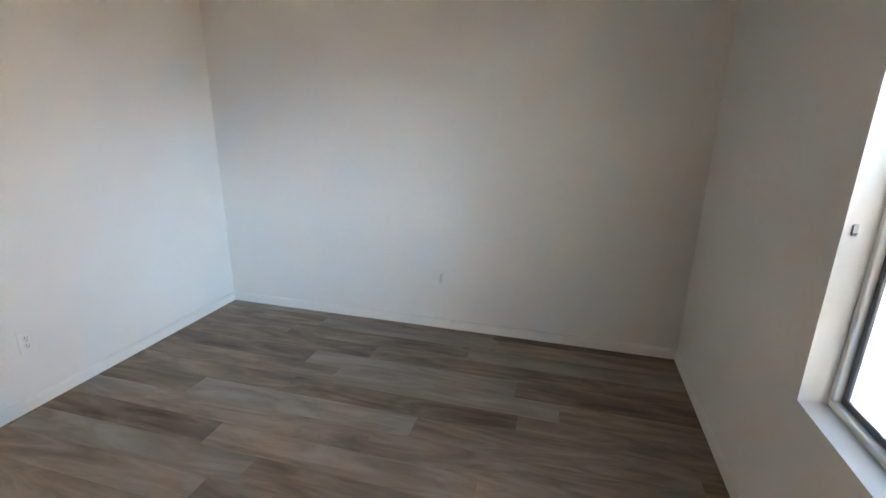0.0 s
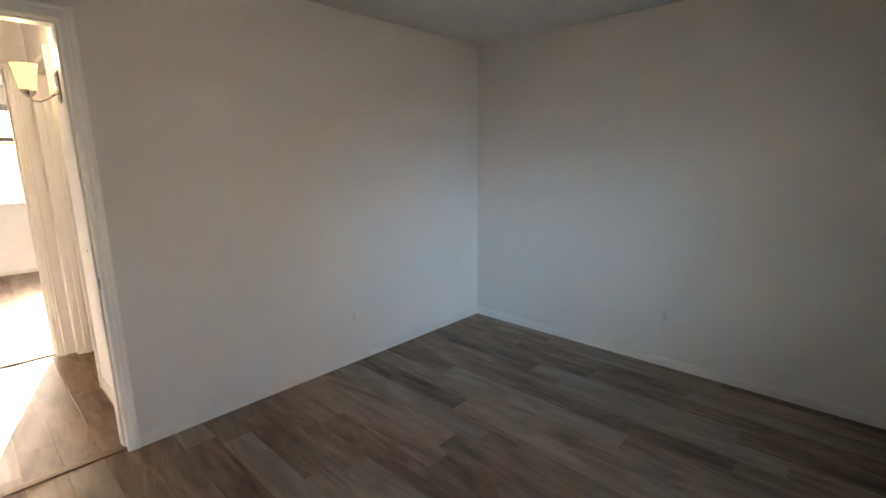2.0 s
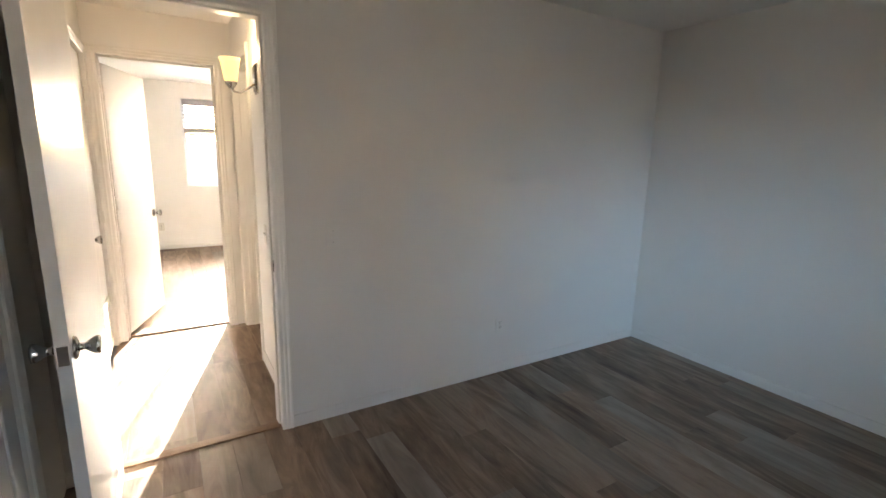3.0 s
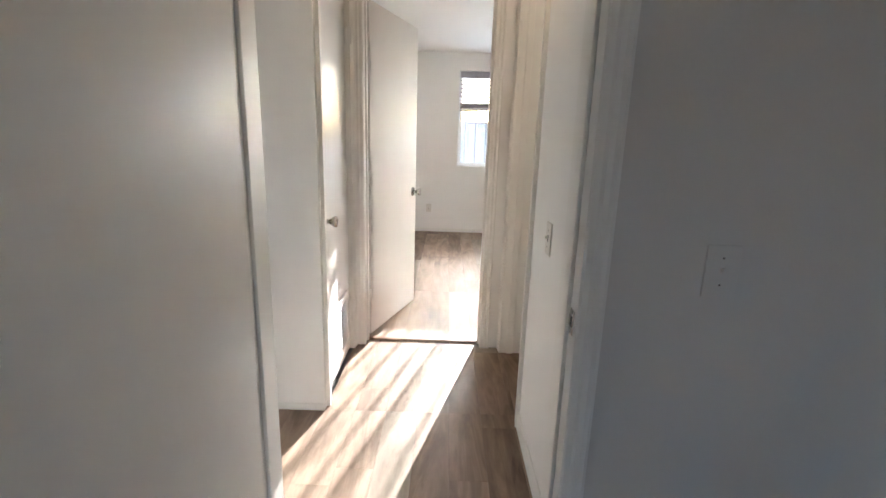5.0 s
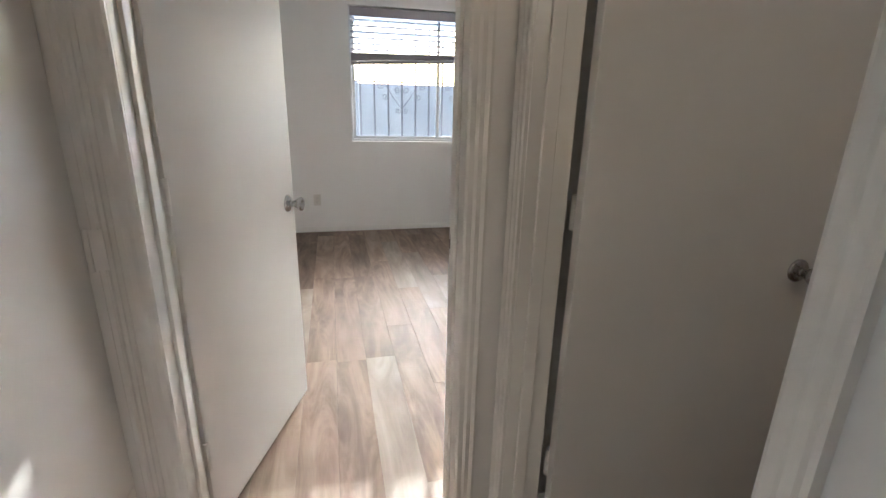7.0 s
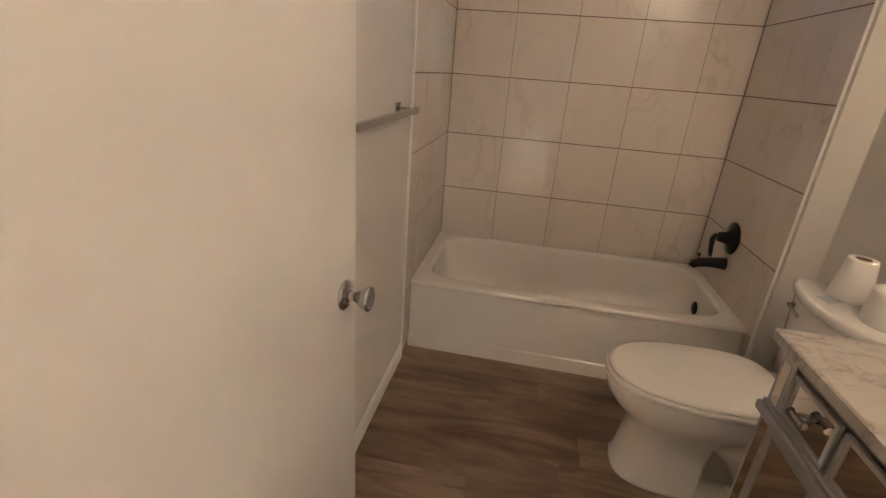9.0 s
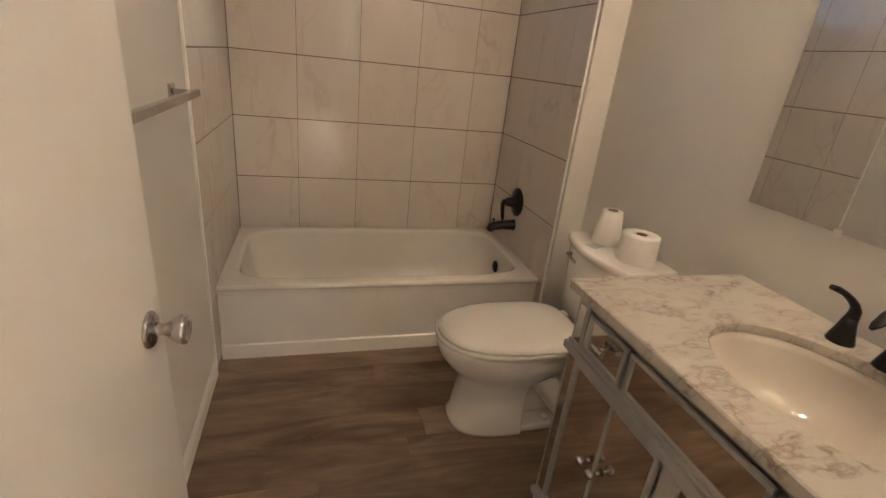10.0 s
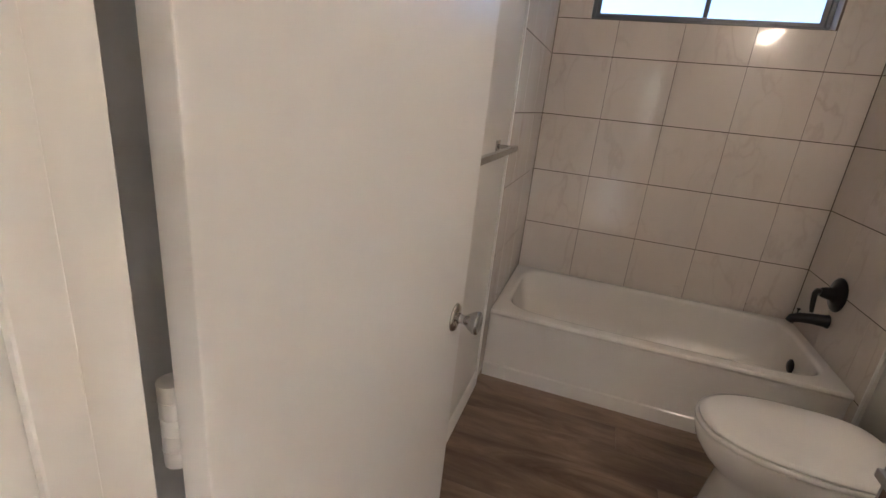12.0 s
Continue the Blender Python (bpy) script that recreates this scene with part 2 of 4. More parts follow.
def lathe(bm, profile, origin=(0, 0, 0), axis="z", seg=28, sx=1.0, sy=1.0):
    """Revolve (radius, height) pairs about an axis through origin; sx and sy squeeze the ring."""
    rings = []
    o = Vector(origin)
    for r, h in profile:
        ring = []
        for i in range(seg):
            a = 2 * math.pi * i / seg
            u, v = r * sx * math.cos(a), r * sy * math.sin(a)
            p = {"z": (u, v, h), "x": (h, u, v), "y": (v, h, u)}[axis]
            ring.append(bm.verts.new(o + Vector(p)))
        rings.append(ring)
    for a, b in zip(rings, rings[1:]):
        for i in range(seg):
            j = (i + 1) % seg
            f = bm.faces.new((a[i], a[j], b[j], b[i]))
            f.smooth = True
    if profile[0][0] > 1e-5:
        bm.faces.new(list(reversed(rings[0])))
    if profile[-1][0] > 1e-5:
        bm.faces.new(rings[-1])
    return bm


def tube(bm, pts, r, seg=10):
    """A round bar along points; r is one radius or one for each point."""
    pts = [Vector(p) for p in pts]
    rs = r if isinstance(r, (list, tuple)) else [r] * len(pts)
    rings = []
    side = None
    for i, p in enumerate(pts):
        d = (pts[min(i + 1, len(pts) - 1)] - pts[max(i - 1, 0)]).normalized()
        if side is None:
            side = d.orthogonal().normalized()
        side = (side - d * side.dot(d)).normalized()
        up = d.cross(side)
        rings.append([bm.verts.new(p + (side * math.cos(2 * math.pi * k / seg) + up * math.sin(2 * math.pi * k / seg)) * rs[i]) for k in range(seg)])
    for a, b in zip(rings, rings[1:]):
        for k in range(seg):
            f = bm.faces.new((a[k], a[(k + 1) % seg], b[(k + 1) % seg], b[k]))
            f.smooth = True
    bm.faces.new(list(reversed(rings[0])))
    bm.faces.new(rings[-1])
    return bm


def finish(bm, name, mat):
    bmesh.ops.recalc_face_normals(bm, faces=bm.faces)
    me = bpy.data.meshes.new(name)
    bm.to_mesh(me)
    bm.free()
    me.materials.append(mat)
    return me


def part(name, bm, mat, parent=None, label="", at=None):
    ob = new(name, finish(bm, name, mat))
    if parent is not None:
        ob.parent = parent
    if at is not None:
        ob.matrix_basis = at
    return tagged(ob, label)


def thing(name, label, category, m=None, group=""):
    ob = new(name)
    ob.empty_display_size = 0.05
    if m is not None:
        ob.matrix_basis = m
    return tagged(ob, label, category, group)


def structure(name, bm, mat, label, category="wall"):
    return tagged(part(name, bm, mat), label, category, kind="structure")


def wall(name, lo, hi, axis, openings, label, mat=None):
    """A wall box along x or y, with openings (from, to, bottom, top)."""
    k = "xy".index(axis)
    cuts = sorted({lo[k], hi[k], *[c for o in openings for c in o[:2]]})
    bm = bmesh.new()
    for a, b in zip(cuts, cuts[1:]):
        mid = (a + b) / 2
        spans = [(lo[2], hi[2])]
        for o in openings:
            if o[0] < mid < o[1]:
                spans = [s for s in ((lo[2], o[2]), (o[3], hi[2])) if s[1] - s[0] > 1e-4]
        for z0, z1 in spans:
            l, h = list(lo), list(hi)
            l[k], h[k], l[2], h[2] = a, b, z0, z1
            box(bm, l, h)
    bmesh.ops.remove_doubles(bm, verts=bm.verts, dist=1e-5)
    return structure(name, bm, mat or PAINT, label)


CASING = [(0.0, 0.0), (0.0, 0.009), (0.006, 0.012), (0.02, 0.011), (0.028, 0.0145), (0.04, 0.0135), (0.05, 0.018), (0.057, 0.017), (0.057, 0.0)]


def casing(name, axis, face, side, a0, a1, top, label, bottom=0.0, sill=False):
    """Moulded trim round an opening in the plane axis=face; side is +1 or -1, the way it stands out."""
    bm = bmesh.new()
    rows = []
    for w, t in CASING:
        if sill:
            ring = [(a0 - w, bottom - w), (a0 - w, top + w), (a1 + w, top + w), (a1 + w, bottom - w)]
        else:
            ring = [(a0 - w, bottom), (a0 - w, top + w), (a1 + w, top + w), (a1 + w, bottom)]
        row = []
        for a, z in ring:
            d = face + side * (t + 0.0005)
            row.append(bm.verts.new((d, a, z) if axis == "x" else (a, d, z)))
        rows.append(row)
    n = len(rows)
    for i in range(n):
        r0, r1 = rows[i], rows[(i + 1) % n]
        for k in range(4 if sill else 3):
            bm.faces.new((r0[k], r0[(k + 1) % 4], r1[(k + 1) % 4], r1[k]))
    if not sill:
        bm.faces.new([r[0] for r in rows])
        bm.faces.new([r[3] for r in rows])
    return structure(name, bm, TRIM, label, "door trim")


def jambs(name, axis, d0, d1, a0, a1, top, stop, label):
    """Lining boards of a doorway with the stop strip; the opening narrows by 15 mm a side."""
    th = 0.015
    s0, s1 = stop
    items = [((d0, a0, 0), (d1, a0 + th, top)), ((d0, a1 - th, 0), (d1, a1, top)), ((d0, a0 + th, top - th), (d1, a1 - th, top)),
             ((s0, a0 + th, 0), (s1, a0 + th + 0.01, top - th)), ((s0, a1 - th - 0.01, 0), (s1, a1 - th, top - th)), ((s0, a0 + th + 0.01, top - th - 0.01), (s1, a1 - th - 0.01, top - th))]
    if axis == "y":
        items = [((l[1], l[0], l[2]), (h[1], h[0], h[2])) for l, h in items]
    return structure(name, boxes(*items, bevel=0.0015, seg=1), TRIM, label, "door frame")


def baseboard(name, axis, face, side, a0, a1, label="white painted baseboard along the wall", h=0.075, mat=None):
    bm = bmesh.new()
    prof = [(0.0, 0.0), (0.012, 0.0), (0.012, h - 0.018), (0.008, h - 0.006), (0.004, h), (0.0, h)]
    ends = []
    for a in (a0, a1):
        ends.append([bm.verts.new(((face + side * (t + 0.0005), a, z) if axis == "x" else (a, face + side * (t + 0.0005), z))) for t, z in prof])
    for i in range(len(prof)):
        j = (i + 1) % len(prof)
        bm.faces.new((ends[0][i], ends[0][j], ends[1][j], ends[1][i]))
    bm.faces.new(ends[0])
    bm.faces.new(ends[1])
    return structure(name, bm, mat or TRIM, label, "baseboard")


# ---- plan ----
H = 2.42
TOP = 2.54
DH = 2.095
AW = -0.085
AE = 3.129
AN = 2.82
AS = -0.97
BW = -5.64

# walls of the empty bedroom
wall("wall_west", (-0.205, AS, 0), (AW, 0.02, TOP), "y", [(-0.80, -0.04, 0, DH)], "off-white painted wall with the doorway to the hall")
wall("wall_west_north", (-0.2, 0.02, 0), (AW, AN, TOP), "y", [], "off-white painted wall beside the doorway")
wall("wall_north", (-0.2, AN, 0), (AE + 0.146, AN + 0.13, TOP), "x", [], "off-white painted blank wall of the empty bedroom")
wall("wall_east", (AE, AS - 0.1, 0), (AE + 0.146, AN, TOP), "y", [(-0.37, 1.458, 0.608, 2.06)], "off-white painted wall with a deep window opening")
wall("wall_south", (-0.205, AS - 0.1, 0), (AE, AS, TOP), "x", [(0.345, 1.965, 0, 2.05)], "off-white painted wall with the closet opening")
wall("wall_closet", (0.215, AS - 0.75, 0), (2.165, AS - 0.65, TOP), "x", [], "plain back wall of the closet")
wall("wall_closet_west", (0.215, AS - 0.65, 0), (0.315, AS - 0.1, TOP), "y", [], "plain side wall of the closet")
wall("wall_closet_east", (2.065, AS - 0.65, 0), (2.165, AS - 0.1, TOP), "y", [], "plain side wall of the closet")
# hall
wall("wall_hall_north", (-1.86, 0.02, 0), (-0.2, 0.14, TOP), "x", [(-1.805, -1.06, 0, DH)], "off-white painted hall wall with the bathroom doorway", PAINT_LIFT)
wall("wall_hall_east", (-0.205, -3.0, 0), (AW, AS - 0.1, TOP), "y", [], "off-white painted hall wall", PAINT_LIFT)
wall("wall_hall_west", (-1.215, -3.0, 0), (-1.115, -1.006, TOP), "y", [], "off-white painted hall wall with a floor vent", PAINT_LIFT)
wall("wall_hall_closet", (-1.86, -1.006, 0), (-1.115, -0.906, TOP), "x", [(-1.80, -1.186, 0, DH)], "white painted wall round the hall closet door", PAINT_LIFT)
# the opening in this unseen wall is added for the hall fill light
wall("wall_hall_south", (-1.215, -3.1, 0), (AW, -3.0, TOP), "x", [(-1.0, -0.22, 0.9, 2.05)], "off-white painted end wall of the hall", PAINT_LIFT)
wall("wall_hall_closet_back", (-1.86, -1.5, 0), (-1.215, -1.4, TOP), "x", [], "plain back wall of the hall closet", PAINT_LIFT)
wall("wall_bedroom_east", (-1.985, -1.5, 0), (-1.86, 0.14, TOP), "y", [(-0.853, -0.095, 0, DH + 0.02)], "white painted wall with the far bedroom doorway", PAINT_LIFT)
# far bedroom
wall("wall_bedroom_west", (BW - 0.15, -1.6, 0), (BW, 1.85, TOP), "y", [(-0.222, 1.56, 0.937, 2.195)], "white painted wall with the barred sliding window", PAINT_LIFT)
wall("wall_bedroom_south", (BW, -1.6, 0), (-1.86, -1.5, TOP), "x", [], "white painted wall of the far bedroom", PAINT_LIFT)
wall("wall_bedroom_north", (BW, 1.75, 0), (-1.985, 1.85, TOP), "x", [], "white painted wall of the far bedroom", PAINT_LIFT)
# bathroom
wall("wall_bath_west", (-1.985, 0.14, 0), (-1.85, 2.71, TOP), "y", [], "off-white painted bathroom wall")
wall("wall_bath_north", (-1.985, 2.71, 0), (-0.2, 2.86, TOP), "x", [(-1.67, -0.57, 1.80, 2.28)], "bathroom wall with a high window over the tub")
wall("wall_bath_wing", (-0.325, 1.885, 0), (-0.2, 2.71, TOP), "y", [], "off-white wing wall at the end of the tub")


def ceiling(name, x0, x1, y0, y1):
    # hall and far bedroom ceilings get the raised paint, for more bounced light
    structure(name, boxes(((x0, y0, H), (x1, y1, TOP))), CEIL if name in ("ceiling", "ceiling_bath") else PAINT_LIFT, "off-white painted ceiling", "ceiling")


ceiling("ceiling", AW, AE, AS, AN)
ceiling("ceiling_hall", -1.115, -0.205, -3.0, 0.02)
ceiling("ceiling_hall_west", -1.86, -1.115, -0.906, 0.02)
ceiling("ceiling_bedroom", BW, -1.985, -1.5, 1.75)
ceiling("ceiling_bath", -1.85, -0.2, 0.14, 2.71)
# second box: unseen lower eave, added to trim the sun through the barred window
structure("roof", boxes(((BW - 0.6, -3.6, TOP + 0.002), (AE + 0.5, 3.4, TOP + 0.14)), ((BW - 1.66, -3.6, 2.29), (BW - 0.6, 3.4, 2.43))), ROOFM, "low roof over the house, with an unseen eave added to cut the sun", "roof")

# doorways
casing("door_1_trim", "x", AW, 1, -0.785, -0.055, DH - 0.015, "white painted door casing of the empty bedroom")
casing("door_1_trim_hall", "x", -0.205, -1, -0.785, -0.055, DH - 0.015, "white painted door casing on the hall side")
jambs("door_1_frame", "x", -0.205, AW, -0.80, -0.04, DH, (-0.205, -0.125), "white painted door frame with chipped paint")
casing("door_2_trim", "x", -1.86, 1, -0.838, -0.11, DH + 0.005, "white painted casing of the far bedroom door")
casing("door_2_trim_bedroom", "x", -1.985, -1, -0.838, -0.11, DH + 0.005, "white painted casing inside the far bedroom")
jambs("door_2_frame", "x", -1.985, -1.86, -0.853, -0.095, DH + 0.02, (-1.945, -1.91), "white painted frame of the far bedroom door")
casing("door_3_trim", "y", 0.02, -1, -1.79, -1.075, DH - 0.015, "white painted casing of the bathroom door")
jambs("door_3_frame", "y", 0.02, 0.14, -1.805, -1.06, DH, (0.055, 0.09), "white painted frame of the bathroom door")
casing("door_4_trim", "y", -0.906, 1, -1.785, -1.201, DH - 0.015, "white painted casing of the hall closet door")
jambs("door_4_frame", "y", -1.006, -0.906, -1.80, -1.186, DH, (-1.001, -0.971), "white painted frame of the hall closet")
casing("closet_trim", "y", AS, 1, 0.345, 1.965, 2.05, "white painted casing of the bedroom closet")


def threshold(name, x0, x1, y0, y1):
    bm = bmesh.new()
    prof = [(0.0, 0.0), (0.004, 0.004), (0.012, 0.009), (0.5, 0.011), (0.988, 0.009), (0.996, 0.004), (1.0, 0.0)]
    ends = [[bm.verts.new((x0 + (x1 - x0) * u, y, z + 0.0008)) for u, z in prof] for y in (y0, y1)]
    for i in range(len(prof)):
        j = (i + 1) % len(prof)
        bm.faces.new((ends[0][i], ends[0][j], ends[1][j], ends[1][i]))
    bm.faces.new(ends[0])
    bm.faces.new(ends[1])
    tagged(part(name, bm, STRIP), "worn reddish-brown wooden threshold strip in the doorway", "threshold", kind="structure")


threshold("threshold_1", -0.16, -0.105, -0.785, -0.055)
threshold("threshold_2", -1.968, -1.925, -0.838, -0.11)

baseboard("baseboard_1", "x", AW, 1, 0.005, AN, h=0.066, mat=PAINT)
baseboard("baseboard_2", "y", AN, -1, AW + 0.013, AE, h=0.066, mat=PAINT)
baseboard("baseboard_3", "x", AE, -1, AS, AN - 0.013, h=0.066, mat=PAINT)
baseboard("baseboard_4", "y", 0.02, -1, -1.015, -0.205)
baseboard("baseboard_5", "x", -1.115, 1, -3.0, -0.906, h=0.03)
baseboard("baseboard_6", "x", BW, 1, -1.5, 1.75, h=0.05)
baseboard("baseboard_7", "x", -1.85, 1, 0.14, 1.842)
baseboard("baseboard_8", "x", AW, 1, AS, -0.845)
baseboard("baseboard_9", "y", AS, 1, 2.025, AE - 0.013)


# ---- doors ----
def knob(parent, x, z, y, side, mat=CHROME):
    """A round door knob on its rose, standing out by side in local y."""
    k = part("knob", lathe(bmesh.new(), [(0.0, 0.012), (0.013, 0.012), (0.0115, 0.018), (0.0105, 0.026), (0.0125, 0.032), (0.0195, 0.043), (0.0255, 0.054), (0.0275, 0.062), (0.0265, 0.068), (0.021, 0.0705), (0.014, 0.068), (0.0, 0.0665)], axis="y"), mat, parent, "round satin nickel knob")
    part("rose", lathe(bmesh.new(), [(0.0, 0.0), (0.034, 0.0), (0.034, 0.003), (0.030, 0.008), (0.018, 0.012), (0.0, 0.013)], axis="y"), mat, k)
    k.matrix_basis = Matrix.Translation((x, y, z)) @ Matrix.Diagonal((1, side * 0.88, 1, 1))
    return k


def hinge(parent, z, x=0.0, y=0.0, radius=0.006):
    bm = tube(bmesh.new(), [(x, y, z - 0.045), (x, y, z + 0.045)], radius, 12)
    for i in (-0.027, -0.009, 0.009, 0.027):
        lathe(bm, [(radius + 0.0006, z + i - 0.0006), (radius + 0.0006, z + i + 0.0006)], (x, y, 0), seg=12)
    if radius < 0.008:
        box(bm, (x - 0.0025, y + 0.004, z - 0.043), (x - 0.0002, y + 0.03, z + 0.043))
    part("hinge", bm, TRIM, parent, "paint-covered hinge")


def slab_door(name, label, m, width, height=2.06, face=0.0, depth=0.035, knob_z=0.90, sides=(1, -1), t0=0.012, hinges=True, barrel=None):
    """Flush slab: hinge at the local origin, leaf along +x, thickness from y=face to face+depth."""
    d = thing(name, label, "door", m)
    part("leaf", boxes(((t0, face, 0.012), (width, face + depth, height)), bevel=0.002), DOORP, d)
    for s in sides:
        knob(d, width - 0.06, knob_z, face + depth if s > 0 else face, s)
    part("latch_plate", boxes(((width - 0.0005, face + 0.005, knob_z - 0.028), (width + 0.001, face + depth - 0.005, knob_z + 0.028))), CHROME, d)
    if hinges:
        for z in (0.28, 1.05, 1.84):
            if barrel:
                hinge(d, z - 0.025, barrel[0], barrel[1], barrel[2])
            else:
                hinge(d, z, t0 - 0.001, face - 0.001)
    return d


slab_door("bedroom_door", "white painted slab door standing open against the closet side", pose(-0.065, -0.795, 0, 0, 0, 0.6), 0.79, depth=0.035)
slab_door("far_bedroom_door", "white painted slab door standing half open into the far bedroom", pose(-1.972, -0.832, 0, 0, 0, 161.6), 0.765, t0=0.02)
slab_door("bathroom_door", "white painted slab door standing open into the bathroom", pose(-1.745, 0.153, 0, 0, 0, 87.6), 0.745, knob_z=0.855, t0=0.004, barrel=(0.014, 0.0495, 0.0135))


# ---- floor planks and lights come last; lamps ----
# ---- hall things ----
def hall_closet_door():
    d = thing("closet_door", "white painted slab door with a louvred vent at its foot, closed", "door", pose(-1.785, -0.924, 0))
    w = 0.584
    part("leaf", boxes(((0.004, -0.035, 0.40), (w - 0.003, 0, 2.075)), ((0.004, -0.035, 0.012), (0.09, 0, 0.40)), ((w - 0.09, -0.035, 0.012), (w - 0.003, 0, 0.40)), ((0.09, -0.035, 0.012), (w - 0.09, 0, 0.09)), bevel=0.0015, seg=1), DOORP, d)
    v = part("vent", boxes(((0.075, 0, 0.375), (w - 0.075, 0.012, 0.41)), ((0.075, 0, 0.07), (w - 0.075, 0.012, 0.105)), ((0.075, 0, 0.105), (0.108, 0.012, 0.375)), ((w - 0.108, 0, 0.105), (w - 0.075, 0.012, 0.375)), bevel=0.002, seg=1), TRIM, d, "white louvred vent frame")
    me = None
    for i in range(15):
        z = 0.115 + i * 0.0175
        bm = boxes(((0.108, -0.002, -0.011), (w - 0.108, 0.001, 0.011)))
        bmesh.ops.rotate(bm, verts=bm.verts, matrix=Matrix.Rotation(radians(-38), 3, "X"))
        if me is None:
            me = finish(bm, "louvre", TRIM)
        else:
            bm.free()
        o = new("louvre", me)
        o.parent = v
        o.location = (0, 0.002, z)
    knob(d, w - 0.062, 0.90, 0.0, 1)
    for z in (0.3, 0.98, 1.82):
        hinge(d, z, 0.002, 0.006)


hall_closet_door()


def wall_plate(name, label, m, toggles=0, outlets=0, w=0.072, h=0.116, mat=None):
    """A cover plate in the local x-z plane, facing +y."""
    d = thing(name, label, "switch" if toggles else "outlet", m)
    part("plate", boxes(((-w / 2, 0.0008, -h / 2), (w / 2, 0.006, h / 2)), bevel=0.002), mat or PLATE, d)
    for s in (-1, 1):
        if toggles or not outlets:
            part("screw", lathe(bmesh.new(), [(0, 0.0055), (0.003, 0.0058), (0.0025, 0.007), (0, 0.0072)], (0, 0, s * 0.03), "y", 10), CHROME, d)
    if toggles:
        part("toggle_slot", boxes(((-0.005, 0.0055, -0.012), (0.005, 0.0066, 0.012))), mat or DARK, d)
        part("toggle", boxes(((-0.0038, 0.006, 0.0), (0.0038, 0.017, 0.009)), bevel=0.001), mat or PLATE, d)
    if outlets:
        for s in (-1, 1):
            f = part("receptacle", lathe(bmesh.new(), [(0, 0.0055), (0.0165, 0.006), (0.016, 0.0078), (0, 0.008)], (0, 0, s * 0.0195), "y", 20), PLATE, d)
            for sx in (-1, 1):
                part("slot", boxes(((sx * 0.0062 - 0.0012, 0.0078, s * 0.0195 - 0.001), (sx * 0.0062 + 0.0012, 0.0084, s * 0.0195 + 0.008))), DARK, f)
            part("slot", lathe(bmesh.new(), [(0.0026, 0.0076), (0.0026, 0.0084), (0, 0.0084)], (0, 0, s * 0.0195 - 0.0085), "y", 10), DARK, f)
        part("screw", lathe(bmesh.new(), [(0, 0.0055), (0.003, 0.0058), (0, 0.0068)], (0, 0, 0), "y", 10), CHROME, d)
    return d


wall_plate("outlet", "ivory duplex outlet low on the blank bedroom wall", pose(1.61, AN, 0.366, 0, 0, 180), outlets=1, mat=PAINT)
wall_plate("outlet", "ivory duplex outlet low on the doorway wall of the bedroom", pose(AW, 1.39, 0.346, 0, 0, -90), outlets=1, mat=PAINT)
wall_plate("light_switch", "painted-over light switch plate beside the bedroom doorway", pose(AW, 0.245, 1.035, 0, 0, -90), toggles=1, mat=PAINT)
wall_plate("light_switch", "white light switch plate on the hall wall", pose(-0.72, 0.02, 0.963, 0, 0, 180), toggles=1)
wall_plate("outlet", "ivory outlet under the barred window", pose(BW, -0.60, 0.34, 0, 0, -90), outlets=1)
wall_plate("outlet", "ivory outlet on the wall at the far bedroom", pose(AW, -0.9, 0.35, 0, 0, -90), outlets=1)


def sconce():
    d = thing("wall_sconce", "brushed nickel wall sconce with a lit amber glass shade", "wall lamp", pose(-0.735, 0.02, 1.88, 0, 0, 180))
    part("backplate", boxes(((-0.05, 0.0008, -0.085), (0.05, 0.012, 0.085)), ((-0.038, 0.012, -0.072), (0.038, 0.02, 0.072)), bevel=0.004), CHROME, d)
    part("arm", tube(bmesh.new(), [(0, 0.02, -0.03), (-0.004, 0.06, -0.062), (-0.012, 0.10, -0.085), (-0.02, 0.135, -0.082), (-0.024, 0.145, -0.06)], 0.0065), CHROME, d)
    part("fitter", lathe(bmesh.new(), [(0.0, -0.068), (0.012, -0.068), (0.02, -0.058), (0.031, -0.045), (0.033, -0.03), (0.0, -0.03)], (-0.025, 0.146, 0)), CHROME, d)
    part("shade", lathe(bmesh.new(), [(0.031, -0.034), (0.036, -0.02), (0.042, 0.02), (0.05, 0.07), (0.057, 0.095), (0.0545, 0.095), (0.047, 0.07), (0.039, 0.02), (0.033, -0.018), (0.026, -0.028)], (-0.025, 0.146, 0)), SHADE, d, "lit amber glass shade")
    lamp = new("sconce_light", bpy.data.lights.new("sconce_light", "POINT"))
    lamp.data.energy, lamp.data.color, lamp.data.shadow_soft_size = 0.42, (1.0, 0.74, 0.46), 0.05
    lamp.location = (-0.71, -0.126, 2.02)


sconce()


def detector():
    d = thing("motion_sensor", "round white wall-mounted detector with a grey dome on the hall wall", "detector", pose(-1.115, -1.31, 1.525, 0, 0, -90))
    part("base", lathe(bmesh.new(), [(0, 0.0008), (0.047, 0.0008), (0.047, 0.012), (0.042, 0.02), (0.03, 0.024), (0, 0.024)], axis="y"), PLATE, d)
    part("dome", lathe(bmesh.new(), [(0.027, 0.023), (0.025, 0.032), (0.017, 0.04), (0.0, 0.043)], axis="y"), TILE_GREY, d)


TILE_GREY = material("grey_plastic", (0.35, 0.37, 0.37), 0.35)
detector()


